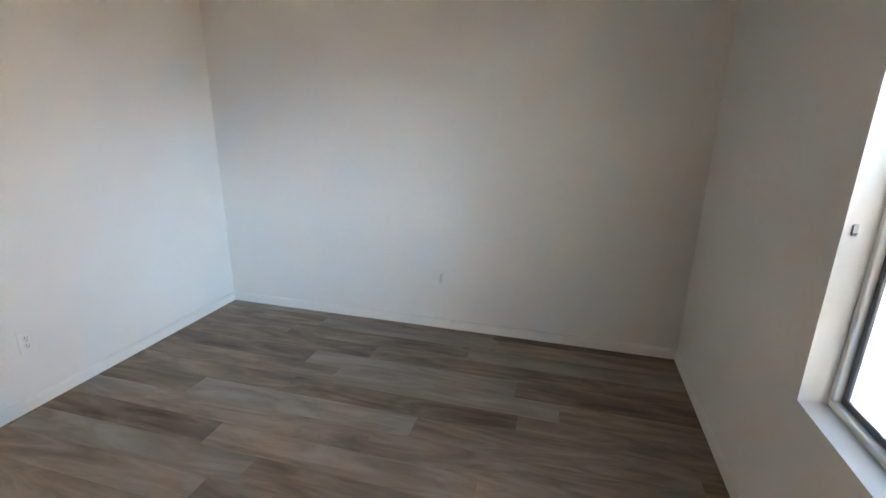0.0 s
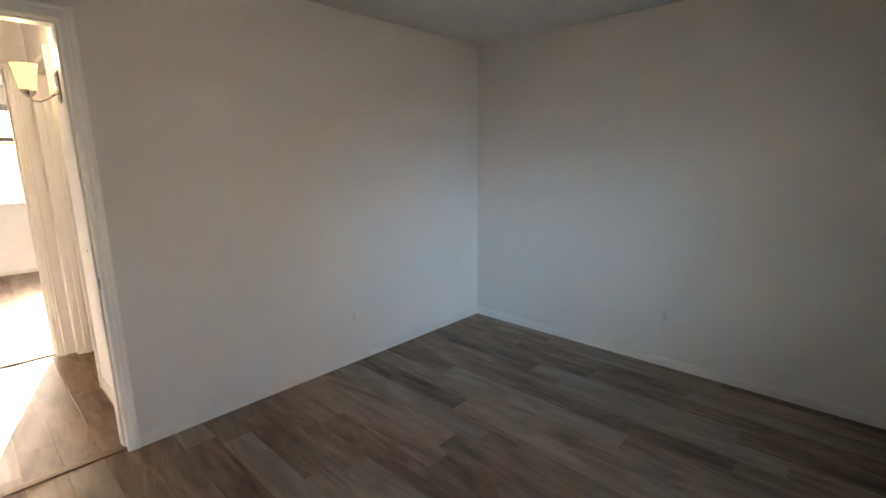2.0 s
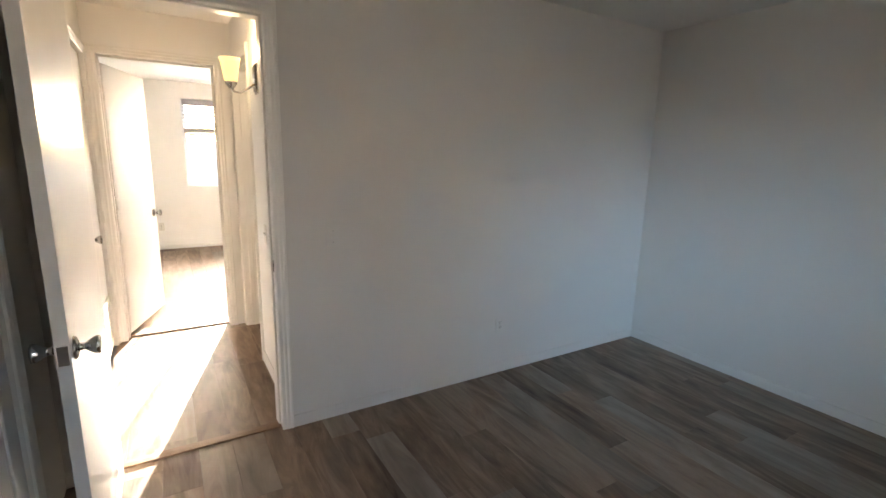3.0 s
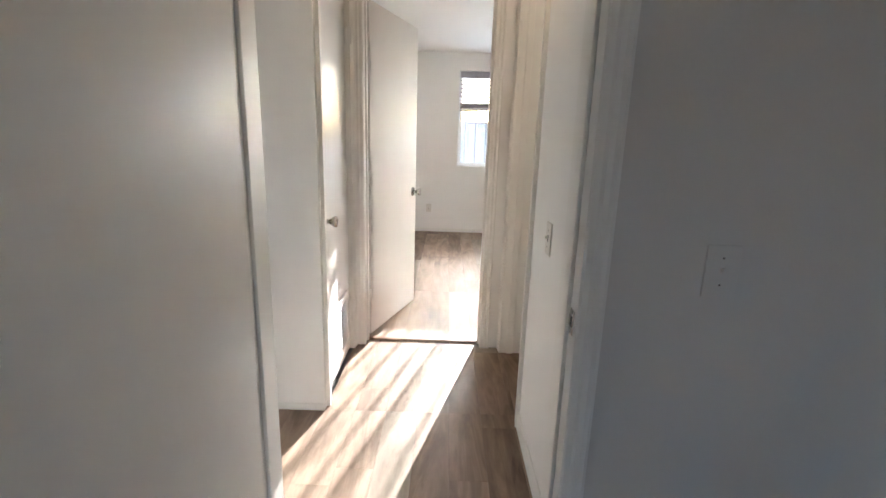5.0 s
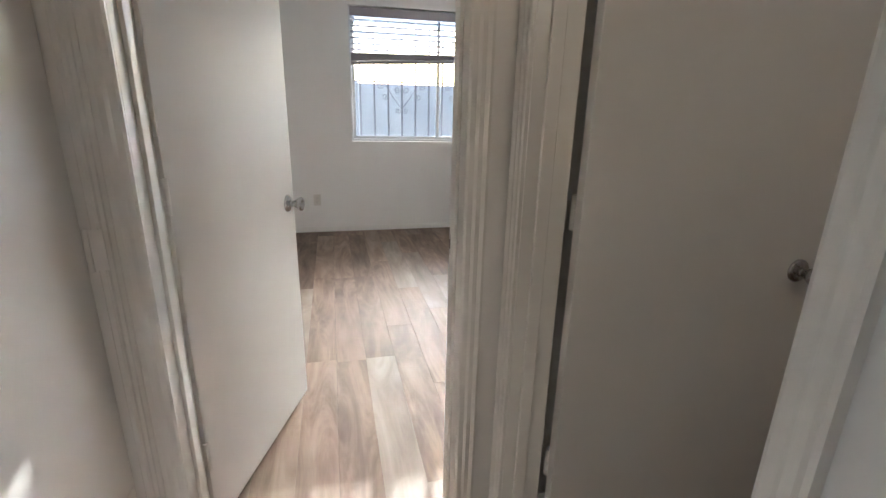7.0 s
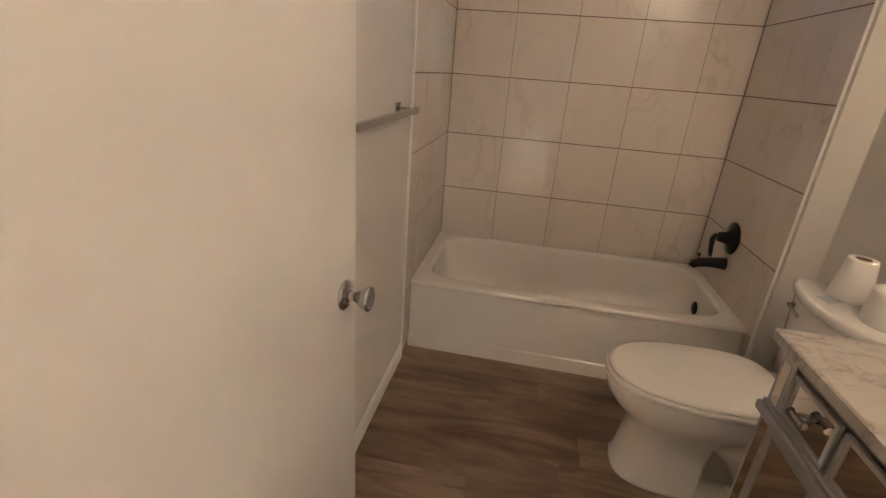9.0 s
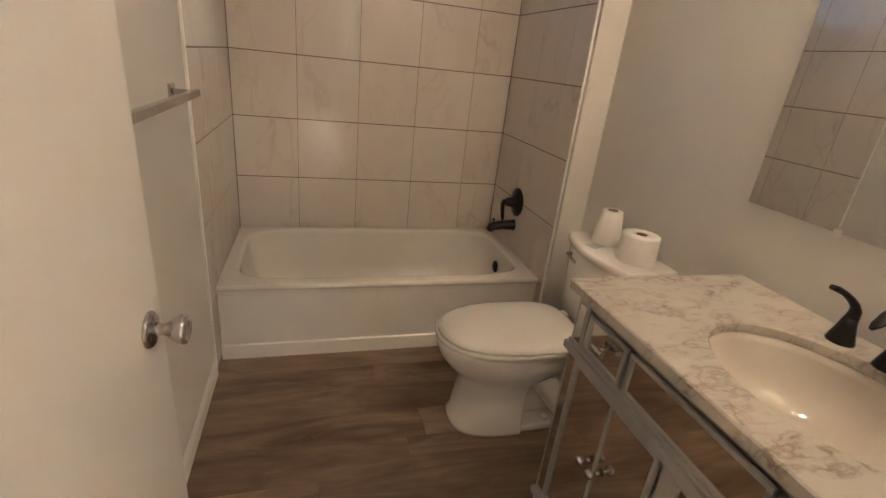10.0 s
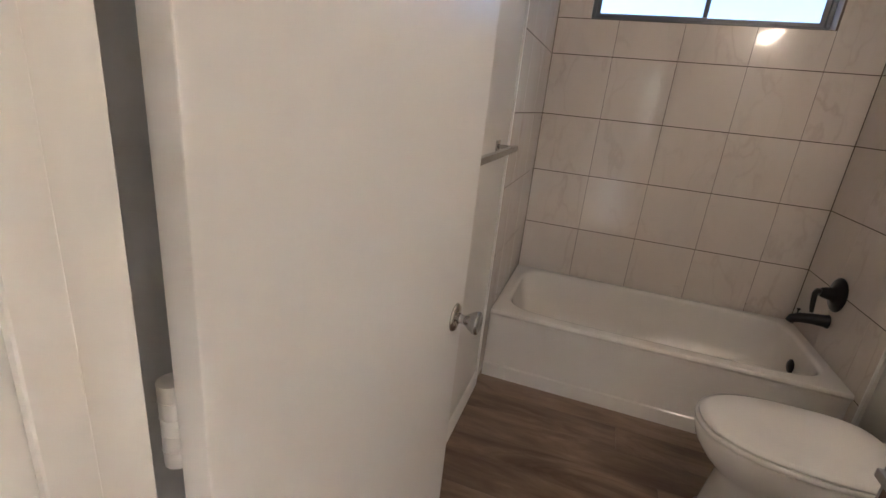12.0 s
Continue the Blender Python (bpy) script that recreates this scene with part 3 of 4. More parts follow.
def floor_vent():
    d = thing("return_vent", "white painted metal return-air grille low on the hall wall", "vent", pose(-1.115, -1.46, 0.045, 0, 0, -90))
    part("frame", boxes(((-0.17, 0.0008, 0), (0.17, 0.008, 0.03)), ((-0.17, 0.0008, 0.22), (0.17, 0.008, 0.25)), ((-0.17, 0.0008, 0.03), (-0.14, 0.008, 0.22)), ((0.14, 0.0008, 0.03), (0.17, 0.008, 0.22)), bevel=0.002, seg=1), TRIM, d)
    part("backing", boxes(((-0.14, 0.001, 0.03), (0.14, 0.003, 0.22))), TILE_GREY, d)
    bm = boxes(((-0.14, -0.001, -0.006), (0.14, 0.001, 0.006)))
    bmesh.ops.rotate(bm, verts=bm.verts, matrix=Matrix.Rotation(radians(35), 3, "X"))
    me = finish(bm, "slat", TRIM)
    for i in range(14):
        o = new("slat", me)
        o.parent = d
        o.location = (0, 0.006, 0.04 + i * 0.0133)


floor_vent()
d = thing("door_chime", "small black plastic chime box high on the hall wall", "door chime", pose(-1.115, -1.245, 1.715, 0, 0, -90))
part("housing", boxes(((-0.035, 0.0008, 0), (0.035, 0.028, 0.09)), bevel=0.006), BRONZE, d)
part("speaker_slots", boxes(*[((-0.02, 0.0275, 0.03 + k * 0.01), (0.02, 0.0288, 0.034 + k * 0.01)) for k in range(4)]), DARK, d)


def strike_plate(m):
    """A strike on a jamb: local z up, facing +y."""
    d = thing("strike_plate", "worn nickel strike plate screwed to the white door frame", "strike plate", m)
    part("plate", boxes(((-0.014, 0.0006, -0.029), (0.014, 0.0022, -0.013)), ((-0.014, 0.0006, 0.013), (0.014, 0.0022, 0.029)), ((-0.014, 0.0006, -0.013), (-0.008, 0.0022, 0.013)), ((0.008, 0.0006, -0.013), (0.02, 0.0022, 0.013))), CHROME, d)
    part("latch_hole", boxes(((-0.008, 0.0004, -0.013), (0.008, 0.001, 0.013))), DARK, d)
    for z in (-0.022, 0.022):
        part("screw", lathe(bmesh.new(), [(0.004, 0.0022), (0.003, 0.0032), (0, 0.0034)], (0, 0, z), "y", 10), CHROME, d)


strike_plate(pose(-0.105, -0.0555, 0.90, 0, 0, 180))
strike_plate(pose(-1.965, -0.1105, 0.90, 0, 0, 180))


# ---- bedroom closet doors ----
def panel_door(name, label, m, w, h=2.03):
    """Six raised panels in a moulded leaf; local x is the width, the face looks to +y."""
    d = thing(name, label, "door", m)
    st, mid = 0.11, 0.10
    pw = (w - 2 * st - mid) / 2
    rows = [(0.2, 0.78), (0.93, 1.5), (1.62, 1.9)]
    items = [((0, -0.03, 0), (w, -0.008, h)), ((0, -0.008, 0), (st, 0, h)), ((w - st, -0.008, 0), (w, 0, h)), ((st + pw, -0.008, 0), (st + pw + mid, 0, h))]
    zs = [0, *[z for r in rows for z in r], h]
    for z0, z1 in zip(zs[::2], zs[1::2]):
        for x0 in (st, st + pw + mid):
            items.append(((x0, -0.008, z0), (x0 + pw, 0, z1)))
    part("leaf", boxes(*items, bevel=0.002, seg=1), DOORP, d)
    for z0, z1 in rows:
        for x0 in (st, st + pw + mid):
            bm = bmesh.new()
            g = 0.014
            o = [bm.verts.new(p) for p in ((x0 + g, -0.0075, z0 + g), (x0 + pw - g, -0.0075, z0 + g), (x0 + pw - g, -0.0075, z1 - g), (x0 + g, -0.0075, z1 - g))]
            k = g + 0.03
            i = [bm.verts.new(p) for p in ((x0 + k, -0.001, z0 + k), (x0 + pw - k, -0.001, z0 + k), (x0 + pw - k, -0.001, z1 - k), (x0 + k, -0.001, z1 - k))]
            for a in range(4):
                bm.faces.new((o[a], o[(a + 1) % 4], i[(a + 1) % 4], i[a]))
            bm.faces.new(i)
            part("panel", bm, DOORP, d)
    return d


panel_door("closet_sliding_door", "white six-panel sliding closet door, closed", pose(0.35, AS - 0.012, 0.012), 0.82)
panel_door("closet_sliding_door", "white six-panel sliding closet door, set behind the other", pose(1.14, AS - 0.055, 0.012), 0.82)


# ---- windows ----
def slider(name, label, x, y0, y1, z0, z1, mull, frame_mat, t=0.028, depth=0.035, axis="x", sash=None, s=0.022, pane=None):
    """A sliding window in the plane axis=x, from y0 to y1, its meeting stile at mull."""
    d = thing(name, label, "window")
    d["kind"] = "structure"
    m = Matrix.Identity(4) if axis == "x" else Matrix.Rotation(radians(90), 4, "Z")
    fr = boxes(((x, y0, z0), (x + depth, y1, z0 + t)), ((x, y0, z1 - t), (x + depth, y1, z1)), ((x, y0, z0 + t), (x + depth, y0 + t, z1 - t)), ((x, y1 - t, z0 + t), (x + depth, y1, z1 - t)), bevel=0.003, seg=1)
    part("window_frame", fr, frame_mat, d)
    sm = sash or frame_mat
    for k, (a, b, off) in enumerate(((y0 + t, mull + s / 2, 0.006), (mull - s / 2, y1 - t, 0.019))):
        xa, xb = x + off, x + off + 0.011
        part("sash", boxes(((xa, a, z0 + t), (xb, b, z0 + t + s)), ((xa, a, z1 - t - s), (xb, b, z1 - t)), ((xa, a, z0 + t + s), (xb, a + s, z1 - t - s)), ((xa, b - s, z0 + t + s), (xb, b, z1 - t - s)), bevel=0.0015, seg=1), sm, d)
        p = part("pane", boxes(((xa + 0.004, a + s, z0 + t + s), (xa + 0.007, b - s, z1 - t - s))), pane or GLASS, d)
        p.visible_shadow = False
    if axis == "y":
        d.matrix_basis = Matrix(((0, 1, 0, 0), (1, 0, 0, 0), (0, 0, 1, 0), (0, 0, 0, 1)))
    return d


slider("window_1", "wide sliding window with a dark metal sash in a deep white reveal", AE + 0.078, -0.37, 1.458, 0.608, 2.06, 0.52, VINYL, 0.026, 0.05, sash=ALU)
slider("window_2", "white-framed sliding bedroom window", BW - 0.10, -0.222, 1.56, 0.937, 2.195, 0.68, VINYL, 0.022, 0.04, s=0.028)
# unseen outside wall, added to stop low sun entering the bathroom window
structure("wall_sun_screen", boxes(((-2.32, 2.89, 0.0), (-2.12, 3.7, 2.95))), PAINT, "plain unseen wall added to keep sun off the bathroom window", "wall")
slider("window_3", "narrow high sliding window above the bathtub", 2.71 + 0.06, -1.67, -0.57, 1.80, 2.28, -1.115, ALU, 0.02, 0.04, axis="y", pane=FROST)

# unseen window, added only to go with the hall fill light
slider("fill_window", "white-framed window added at the unseen hall end for the fill light", -3.07, -1.0, -0.22, 0.9, 2.05, -0.61, VINYL, 0.03, 0.04, axis="y")

h = thing("reveal_hook", "small grey metal hook on the window reveal", "hook", pose(3.156, 1.457, 1.155))
part("hook_plate", boxes(((-0.006, -0.004, -0.02), (0.006, -0.0006, 0.012)), bevel=0.001), TILE_GREY, h)
part("hook_tip", tube(bmesh.new(), [(0, -0.004, -0.014), (0, -0.012, -0.02), (0, -0.016, -0.01)], 0.002, 8), TILE_GREY, h)


def blinds():
    d = thing("window_blind", "pale mini blind half raised, its bottom rail hanging crooked", "blind")
    x = BW - 0.045
    y0, y1 = -0.205, 1.545
    part("headrail", boxes(((x - 0.03, y0, 2.105), (x + 0.03, y1, 2.185)), bevel=0.004), BLIND, d)
    bm = boxes(((-0.025, y0, -0.0014), (0.025, y1, 0.0014)))
    bmesh.ops.rotate(bm, verts=bm.verts, matrix=Matrix.Rotation(radians(-14), 3, "Y"))
    me = finish(bm, "slat", SLAT)
    for i in range(6):
        o = new("slat", me)
        o.parent = d
        o.matrix_basis = Matrix.Translation((x, y0, 2.075 - i * 0.053)) @ Matrix.Rotation(radians(0.12 * i), 4, "X") @ Matrix.Translation((0, -y0, 0))
    for i in range(9):
        o = new("slat", me)
        o.parent = d
        k = i / 8
        o.matrix_basis = Matrix.Translation((x, y0, 1.772 - i * 0.0075)) @ Matrix.Rotation(radians(0.9 + 1.5 * k), 4, "X") @ Matrix.Translation((0, -y0, 0))
    part("bottom_rail", boxes(((-0.024, 0, -0.022), (0.024, y1 - y0, 0.006)), bevel=0.004), BLIND, d, at=Matrix.Translation((x, y0, 1.695)) @ Matrix.Rotation(radians(2.5), 4, "X"))
    for y in (0.05, 0.68, 1.3):
        part("cord", tube(bmesh.new(), [(x, y, 2.14), (x, y, 1.70)], 0.0012, 6), BLIND, d)
    part("pull_cord", tube(bmesh.new(), [(x + 0.034, -0.165, 2.12), (x + 0.034, -0.163, 1.40)], 0.0012, 6), BLIND, d)
    part("tassel", lathe(bmesh.new(), [(0.0, 0.0), (0.007, 0.002), (0.005, 0.02), (0.0, 0.028)], (x + 0.034, -0.163, 1.375)), BLIND, d)


blinds()


def spiral(cx, cz, r, turns, start, hand, n=22):
    return [(cx + r * (1 - 0.75 * i / n) * math.cos(start + hand * turns * 2 * math.pi * i / n), cz + r * (1 - 0.75 * i / n) * math.sin(start + hand * turns * 2 * math.pi * i / n)) for i in range(n + 1)]


SCROLLS = [(0.045, 0.045, 0.034, 1.3, math.pi, -1), (0.045, -0.075, 0.034, 1.3, math.pi, 1), (0.225, 0.03, 0.036, 1.3, math.pi, -1), (0.225, -0.035, 0.036, 1.3, math.pi, 1), (0.17, 0.12, 0.034, 1.3, 0, 1), (0.175, -0.145, 0.034, 1.3, math.pi, 1), (0.04, -0.285, 0.03, 1.3, math.pi, 1)]


def grille():
    x = BW - 0.19
    d = thing("security_grille", "white painted iron security bars with a heart of scrolls", "window bars")
    y0, y1, z0, z1 = -0.26, 1.62, 0.88, 2.26
    part("rail_frame", boxes(((x - 0.008, y0, z0), (x + 0.008, y1, z0 + 0.02)), ((x - 0.008, y0, z1 - 0.02), (x + 0.008, y1, z1)), ((x - 0.008, y0, z0 + 0.02), (x + 0.008, y0 + 0.02, z1 - 0.02)), ((x - 0.008, y1 - 0.02, z0 + 0.02), (x + 0.008, y1, z1 - 0.02))), IRON, d)
    n = 13
    for i in range(1, n):
        y = y0 + (y1 - y0) * i / n
        part("bar", boxes(((x - 0.008, y - 0.008, z0 + 0.02), (x + 0.008, y + 0.008, z1 - 0.02))), IRON, d)
    for z in (1.53, 1.98):
        part("cross_bar", boxes(((x - 0.016, y0, z - 0.007), (x - 0.0065, y1, z + 0.007))), IRON, d)
    cy = y0 + (y1 - y0) * 4 / n
    sp = (y1 - y0) / n
    for cyy in (cy, cy + 5 * sp):
        for s in (-1, 1):
            for (dy, dz, r, t, st, hand) in SCROLLS:
                pts = spiral(dy, dz, r, t, st, hand)
                part("scroll", tube(bmesh.new(), [(x - 0.018, cyy + s * a, 1.53 + b) for a, b in pts], 0.0045, 6), IRON, d)
            part("scroll_stem", tube(bmesh.new(), [(x - 0.018, cyy + s * a, 1.53 + b) for a, b in ((0.135, 0.20), (0.19, 0.10), (0.20, 0.02), (0.10, -0.14), (0.0, -0.27))], 0.0045, 6), IRON, d)



grille()

# ---- outside ----
structure("ground", boxes(((-300, -300, -0.5), (300, 300, -0.25))), CONC, "weathered concrete yard round the house", "ground")
structure("slab", boxes(((BW - 0.15, -3.1, -0.25), (AE + 0.146, AN + 0.13, -0.03))), CONC, "concrete slab under the house", "foundation")


def fence(name, x, y0, y1, top, label):
    d = thing(name, label, "fence")
    n = int((y1 - y0) / 2.0)
    for i in range(n):
        a = y0 + (y1 - y0) * i / n
        b = y0 + (y1 - y0) * (i + 1) / n
        part("post", boxes(((x - 0.07, a - 0.05, -0.25), (x + 0.05, a + 0.05, top + 0.02)), bevel=0.01, seg=1), STUCCO, d)
        part("wall_panel", boxes(((x - 0.04, a + 0.05, -0.25), (x, b - 0.05, top)), bevel=0.004, seg=1), STUCCO, d)


fence("side_fence", -8.9, -10, 14, 1.66, "pale panelled yard fence beyond the barred window")


# added house out of view; its sunlit wall bounces warm light into the bedroom
def neighbour():
    d = thing("neighbour_house", "unseen low beige stucco house with a shingle roof, added to bounce sunlight", "house")
    x = 10.5
    ws = [(-9, -7.4), (-4.5, -2.7), (1.5, 3.3), (6.5, 7.9)]
    cuts = [-12] + [c for w in ws for c in w] + [14]
    items = []
    for i, (a, b) in enumerate(zip(cuts, cuts[1:])):
        if i % 2:
            items += [((x, a, -0.25), (x + 0.2, b, 0.9)), ((x, a, 2.1), (x + 0.2, b, 2.9))]
        else:
            items.append(((x, a, -0.25), (x + 0.2, b, 2.9)))
    items += [((x + 0.2, -12, -0.25), (x + 7, -11.8, 2.9)), ((x + 0.2, 13.8, -0.25), (x + 7, 14, 2.9)), ((x + 6.8, -11.8, -0.25), (x + 7, 13.8, 2.9))]
    part("wall", boxes(*items), BEIGE, d)
    for a, b in ws:
        w = part("window_frame", boxes(((x + 0.06, a, 0.9), (x + 0.11, b, 0.95)), ((x + 0.06, a, 2.05), (x + 0.11, b, 2.1)), ((x + 0.06, a, 0.95), (x + 0.11, a + 0.05, 2.05)), ((x + 0.06, b - 0.05, 0.95), (x + 0.11, b, 2.05)), ((x + 0.06, (a + b) / 2 - 0.03, 0.95), (x + 0.11, (a + b) / 2 + 0.03, 2.05))), VINYL, d)
        part("pane", boxes(((x + 0.08, a + 0.05, 0.95), (x + 0.09, b - 0.05, 2.05))), ALU, w)
    bm = bmesh.new()
    ends = [[bm.verts.new(p) for p in ((x - 0.4, y, 2.9), (x + 3.5, y, 4.2), (x + 7.4, y, 2.9), (x + 7.4, y, 2.75), (x + 3.5, y, 4.05), (x - 0.4, y, 2.75))] for y in (-12.4, 14.4)]
    for i in range(6):
        j = (i + 1) % 6
        bm.faces.new((ends[0][i], ends[0][j], ends[1][j], ends[1][i]))
    bm.faces.new(ends[0])
    bm.faces.new(ends[1])
    part("roof", bm, ROOFM, d)


BEIGE = material("beige_stucco", (0.55, 0.46, 0.36), 0.9, bump=0.7, bump_scale=40, var=0.1, var_scale=1)
neighbour()


def bush():
    rng = random.Random(5)
    d = thing("dry_bush", "dry yellow-brown bush in the yard, its leaves paled to look sunlit", "bush", pose(4.62, 3.15, -0.25) @ Matrix.Scale(0.5, 4))
    bm = bmesh.new()
    for i in range(16):
        a, t = rng.uniform(0, 6.28), rng.uniform(0.2, 0.6)
        tube(bm, [(0, 0, 0), (0.3 * t * math.cos(a), 0.3 * t * math.sin(a), 0.35), (t * math.cos(a), t * math.sin(a), rng.uniform(0.5, 0.95))], [0.016, 0.01, 0.004], 6)
    part("stems", bm, BARK, d)
    bm = bmesh.new()
    for i in range(1500):
        a, r, z = rng.uniform(0, 6.28), 0.75 * math.sqrt(rng.random()), rng.uniform(0.15, 1.05)
        r *= math.sin(min(1, z) * 2.6 + 0.25)
        c = Vector((r * math.cos(a), r * math.sin(a), z))
        u = Vector((rng.uniform(-1, 1), rng.uniform(-1, 1), rng.uniform(-1, 1))).normalized() * 0.045
        v = u.orthogonal().normalized() * 0.018
        bm.faces.new([bm.verts.new(c + p) for p in (-u, v, u, -v)])
    tagged(part("leaves", bm, LEAF, d), kind="stuff")


bush()


def block_wall():
    """A low yard wall of concrete blocks in running bond, mortar joints set back."""
    x, y0, n, courses, bl, bh = 5.35, 0.6, 14, 8, 0.4, 0.2
    d = thing("block_wall", "grey concrete block yard wall in shade beyond the window", "wall")
    part("mortar", boxes(((x + 0.008, y0, -0.25), (x + 0.14, y0 + n * bl, -0.25 + courses * bh))), CONC, d)
    full = finish(boxes(((0, 0.005, 0.005), (0.15, bl - 0.005, bh - 0.005)), bevel=0.006, seg=1), "block", BLOCK)
    half = finish(boxes(((0, 0.005, 0.005), (0.15, bl / 2 - 0.005, bh - 0.005)), bevel=0.006, seg=1), "block", BLOCK)
    for r in range(courses):
        y = y0
        first = r % 2 == 1
        while y < y0 + n * bl - 0.01:
            short = first or y + bl > y0 + n * bl + 0.01
            o = new("block", half if short else full)
            o.parent = d
            o.location = (x, y, -0.25 + r * bh)
            y += bl / 2 if short else bl
            first = False


BLOCK = material("grey_concrete_block", (0.30, 0.29, 0.30), 0.92, bump=0.7, bump_scale=45, var=0.22, var_scale=5)
block_wall()


# ---- bathroom ----
def tub():
    x0, x1, y0, y1, zt = -1.838, -0.337, 1.955, 2.688, 0.368
    d = thing("bathtub", "white enamelled alcove bathtub with a flat skirted front", "bathtub")
    bm = bmesh.new()
    cx, cy = (x0 + x1) / 2 + 0.004, (y0 + y1) / 2 + 0.008
    n = 192

    def ring(hx, hy, z, p=5.0, dx=0.0):
        out = []
        for i in range(n):
            a = 2 * math.pi * i / n
            c, s = math.cos(a), math.sin(a)
            k = (abs(c) ** p + abs(s) ** p) ** (-1 / p)
            out.append(bm.verts.new((cx + dx + hx * c * k, cy + hy * s * k, z)))
        return out

    hx, hy = (x1 - x0) / 2, (y1 - y0) / 2
    outer = []
    for i in range(n):
        a = 2 * math.pi * i / n
        c, s = math.cos(a), math.sin(a)
        k = 1 / max(abs(c), abs(s))
        outer.append(bm.verts.new(((x0 + x1) / 2 + hx * c * k, (y0 + y1) / 2 + hy * s * k, zt)))
    for cxx, cyy in ((x0, y0), (x1, y0), (x1, y1), (x0, y1)):
        v = min(outer, key=lambda q: (q.co.x - cxx) ** 2 + (q.co.y - cyy) ** 2)
        v.co = Vector((cxx, cyy, zt))
    lip = [ring(hx - 0.04 - 0.02 * math.sin(q), hy - 0.036 - 0.02 * math.sin(q), zt + 0.003 - 0.02 * (1 - math.cos(q)), 6) for q in (0.0, 0.4, 0.8, 1.2, 1.57)]
    rings = [outer, *lip, ring(hx - 0.065, hy - 0.060, zt - 0.06, 5.6, 0.002), ring(hx - 0.08, hy - 0.070, zt - 0.13, 5, 0.005), ring(hx - 0.10, hy - 0.085, zt - 0.2, 4.4, 0.008), ring(hx - 0.13, hy - 0.105, 0.12, 3.8, 0.012), ring(hx - 0.165, hy - 0.135, 0.082, 3.4, 0.018), ring(hx - 0.22, hy - 0.18, 0.064, 3.2, 0.025), ring(hx - 0.36, hy - 0.25, 0.06, 3, 0.03)]
    for a, b in zip(rings, rings[1:]):
        for i in range(n):
            f = bm.faces.new((a[i], a[(i + 1) % n], b[(i + 1) % n], b[i]))
            f.smooth = True
    bm.faces.new(rings[-1])
    part("basin", bm, TUBM, d)
    bm = bmesh.new()
    prof = [(0.0, zt - 0.0), (-0.004, zt - 0.006), (-0.006, zt - 0.016), (0.004, zt - 0.03), (0.006, zt - 0.05), (0.003, 0.072), (-0.003, 0.066), (-0.008, 0.0), (0.03, 0.0), (0.03, zt - 0.03)]
    ends = [[bm.verts.new((x, y0 + t, z)) for t, z in prof] for x in (x0, x1)]
    for i in range(len(prof)):
        j = (i + 1) % len(prof)
        bm.faces.new((ends[0][i], ends[0][j], ends[1][j], ends[1][i]))
    bm.faces.new(ends[0])
    bm.faces.new(ends[1])
    part("apron", bm, TUBM, d)
    xo = x1 - 0.072
    part("overflow_plate", lathe(bmesh.new(), [(0, 0.012), (0.02, 0.011), (0.034, 0.004), (0.036, -0.002), (0, -0.002)], (0, 0, 0), "x", 24), BRONZE, d, "black round overflow plate", Matrix.Translation((xo - 0.006, 2.33, 0.262)) @ Matrix.Rotation(radians(180), 4, "Z"))
    part("drain", lathe(bmesh.new(), [(0, 0.0), (0.034, 0.0), (0.034, 0.005), (0, 0.007)], (x1 - 0.32, 2.33, 0.062)), BRONZE, d, "black round drain")


tub()


def tub_faucet():
    xw, y = -0.337, 2.34
    d = thing("shower_valve", "oil-rubbed black shower valve with a curved lever", "valve", pose(xw, y, 0.655, 0, 0, 90))
    part("escutcheon", lathe(bmesh.new(), [(0, 0.0), (0.08, 0.0), (0.08, 0.005), (0.07, 0.012), (0.045, 0.018), (0.03, 0.03), (0.026, 0.055), (0.02, 0.07), (0, 0.072)], axis="y"), BRONZE, d)
    part("lever", tube(bmesh.new(), [(0, 0.06, 0), (-0.008, 0.085, 0.004), (-0.03, 0.10, -0.004), (-0.05, 0.105, -0.03), (-0.058, 0.104, -0.06), (-0.06, 0.10, -0.085)], [0.014, 0.014, 0.012, 0.011, 0.01, 0.008]), BRONZE, d)
    s = thing("tub_spout", "oil-rubbed black tub spout with a diverter knob", "faucet", pose(xw, y, 0.515, 0, 0, 90))
    part("spout", tube(bmesh.new(), [(0, 0.001, 0.005), (0, 0.01, 0.005), (0, 0.06, 0.004), (0, 0.11, -0.002), (0, 0.138, -0.012), (0, 0.146, -0.03)], [0.034, 0.03, 0.026, 0.024, 0.022, 0.018], 18), BRONZE, s)
    part("diverter", lathe(bmesh.new(), [(0.003, 0.0), (0.003, 0.016), (0.007, 0.018), (0.007, 0.026), (0, 0.028)], (0, 0.125, 0.016)), BRONZE, s)
    h = thing("wall_shower", "oil-rubbed black shower head on a short arm", "shower head", pose(xw, y, 1.95, 0, 0, 90))
    part("flange", lathe(bmesh.new(), [(0, 0.0), (0.03, 0.0), (0.028, 0.006), (0.014, 0.01), (0, 0.01)], axis="y"), BRONZE, h)
    part("arm", tube(bmesh.new(), [(0, 0.005, 0), (0, 0.04, 0.004), (0, 0.075, -0.012), (0, 0.105, -0.045)], 0.0085), BRONZE, h)
    part("head", lathe(bmesh.new(), [(0, 0.0), (0.012, 0.0), (0.015, -0.015), (0.03, -0.035), (0.04, -0.05), (0.038, -0.058), (0, -0.055)], seg=24), BRONZE, h, "", Matrix.Translation((0, 0.108, -0.046)) @ Matrix.Rotation(radians(35), 4, "X"))


tub_faucet()


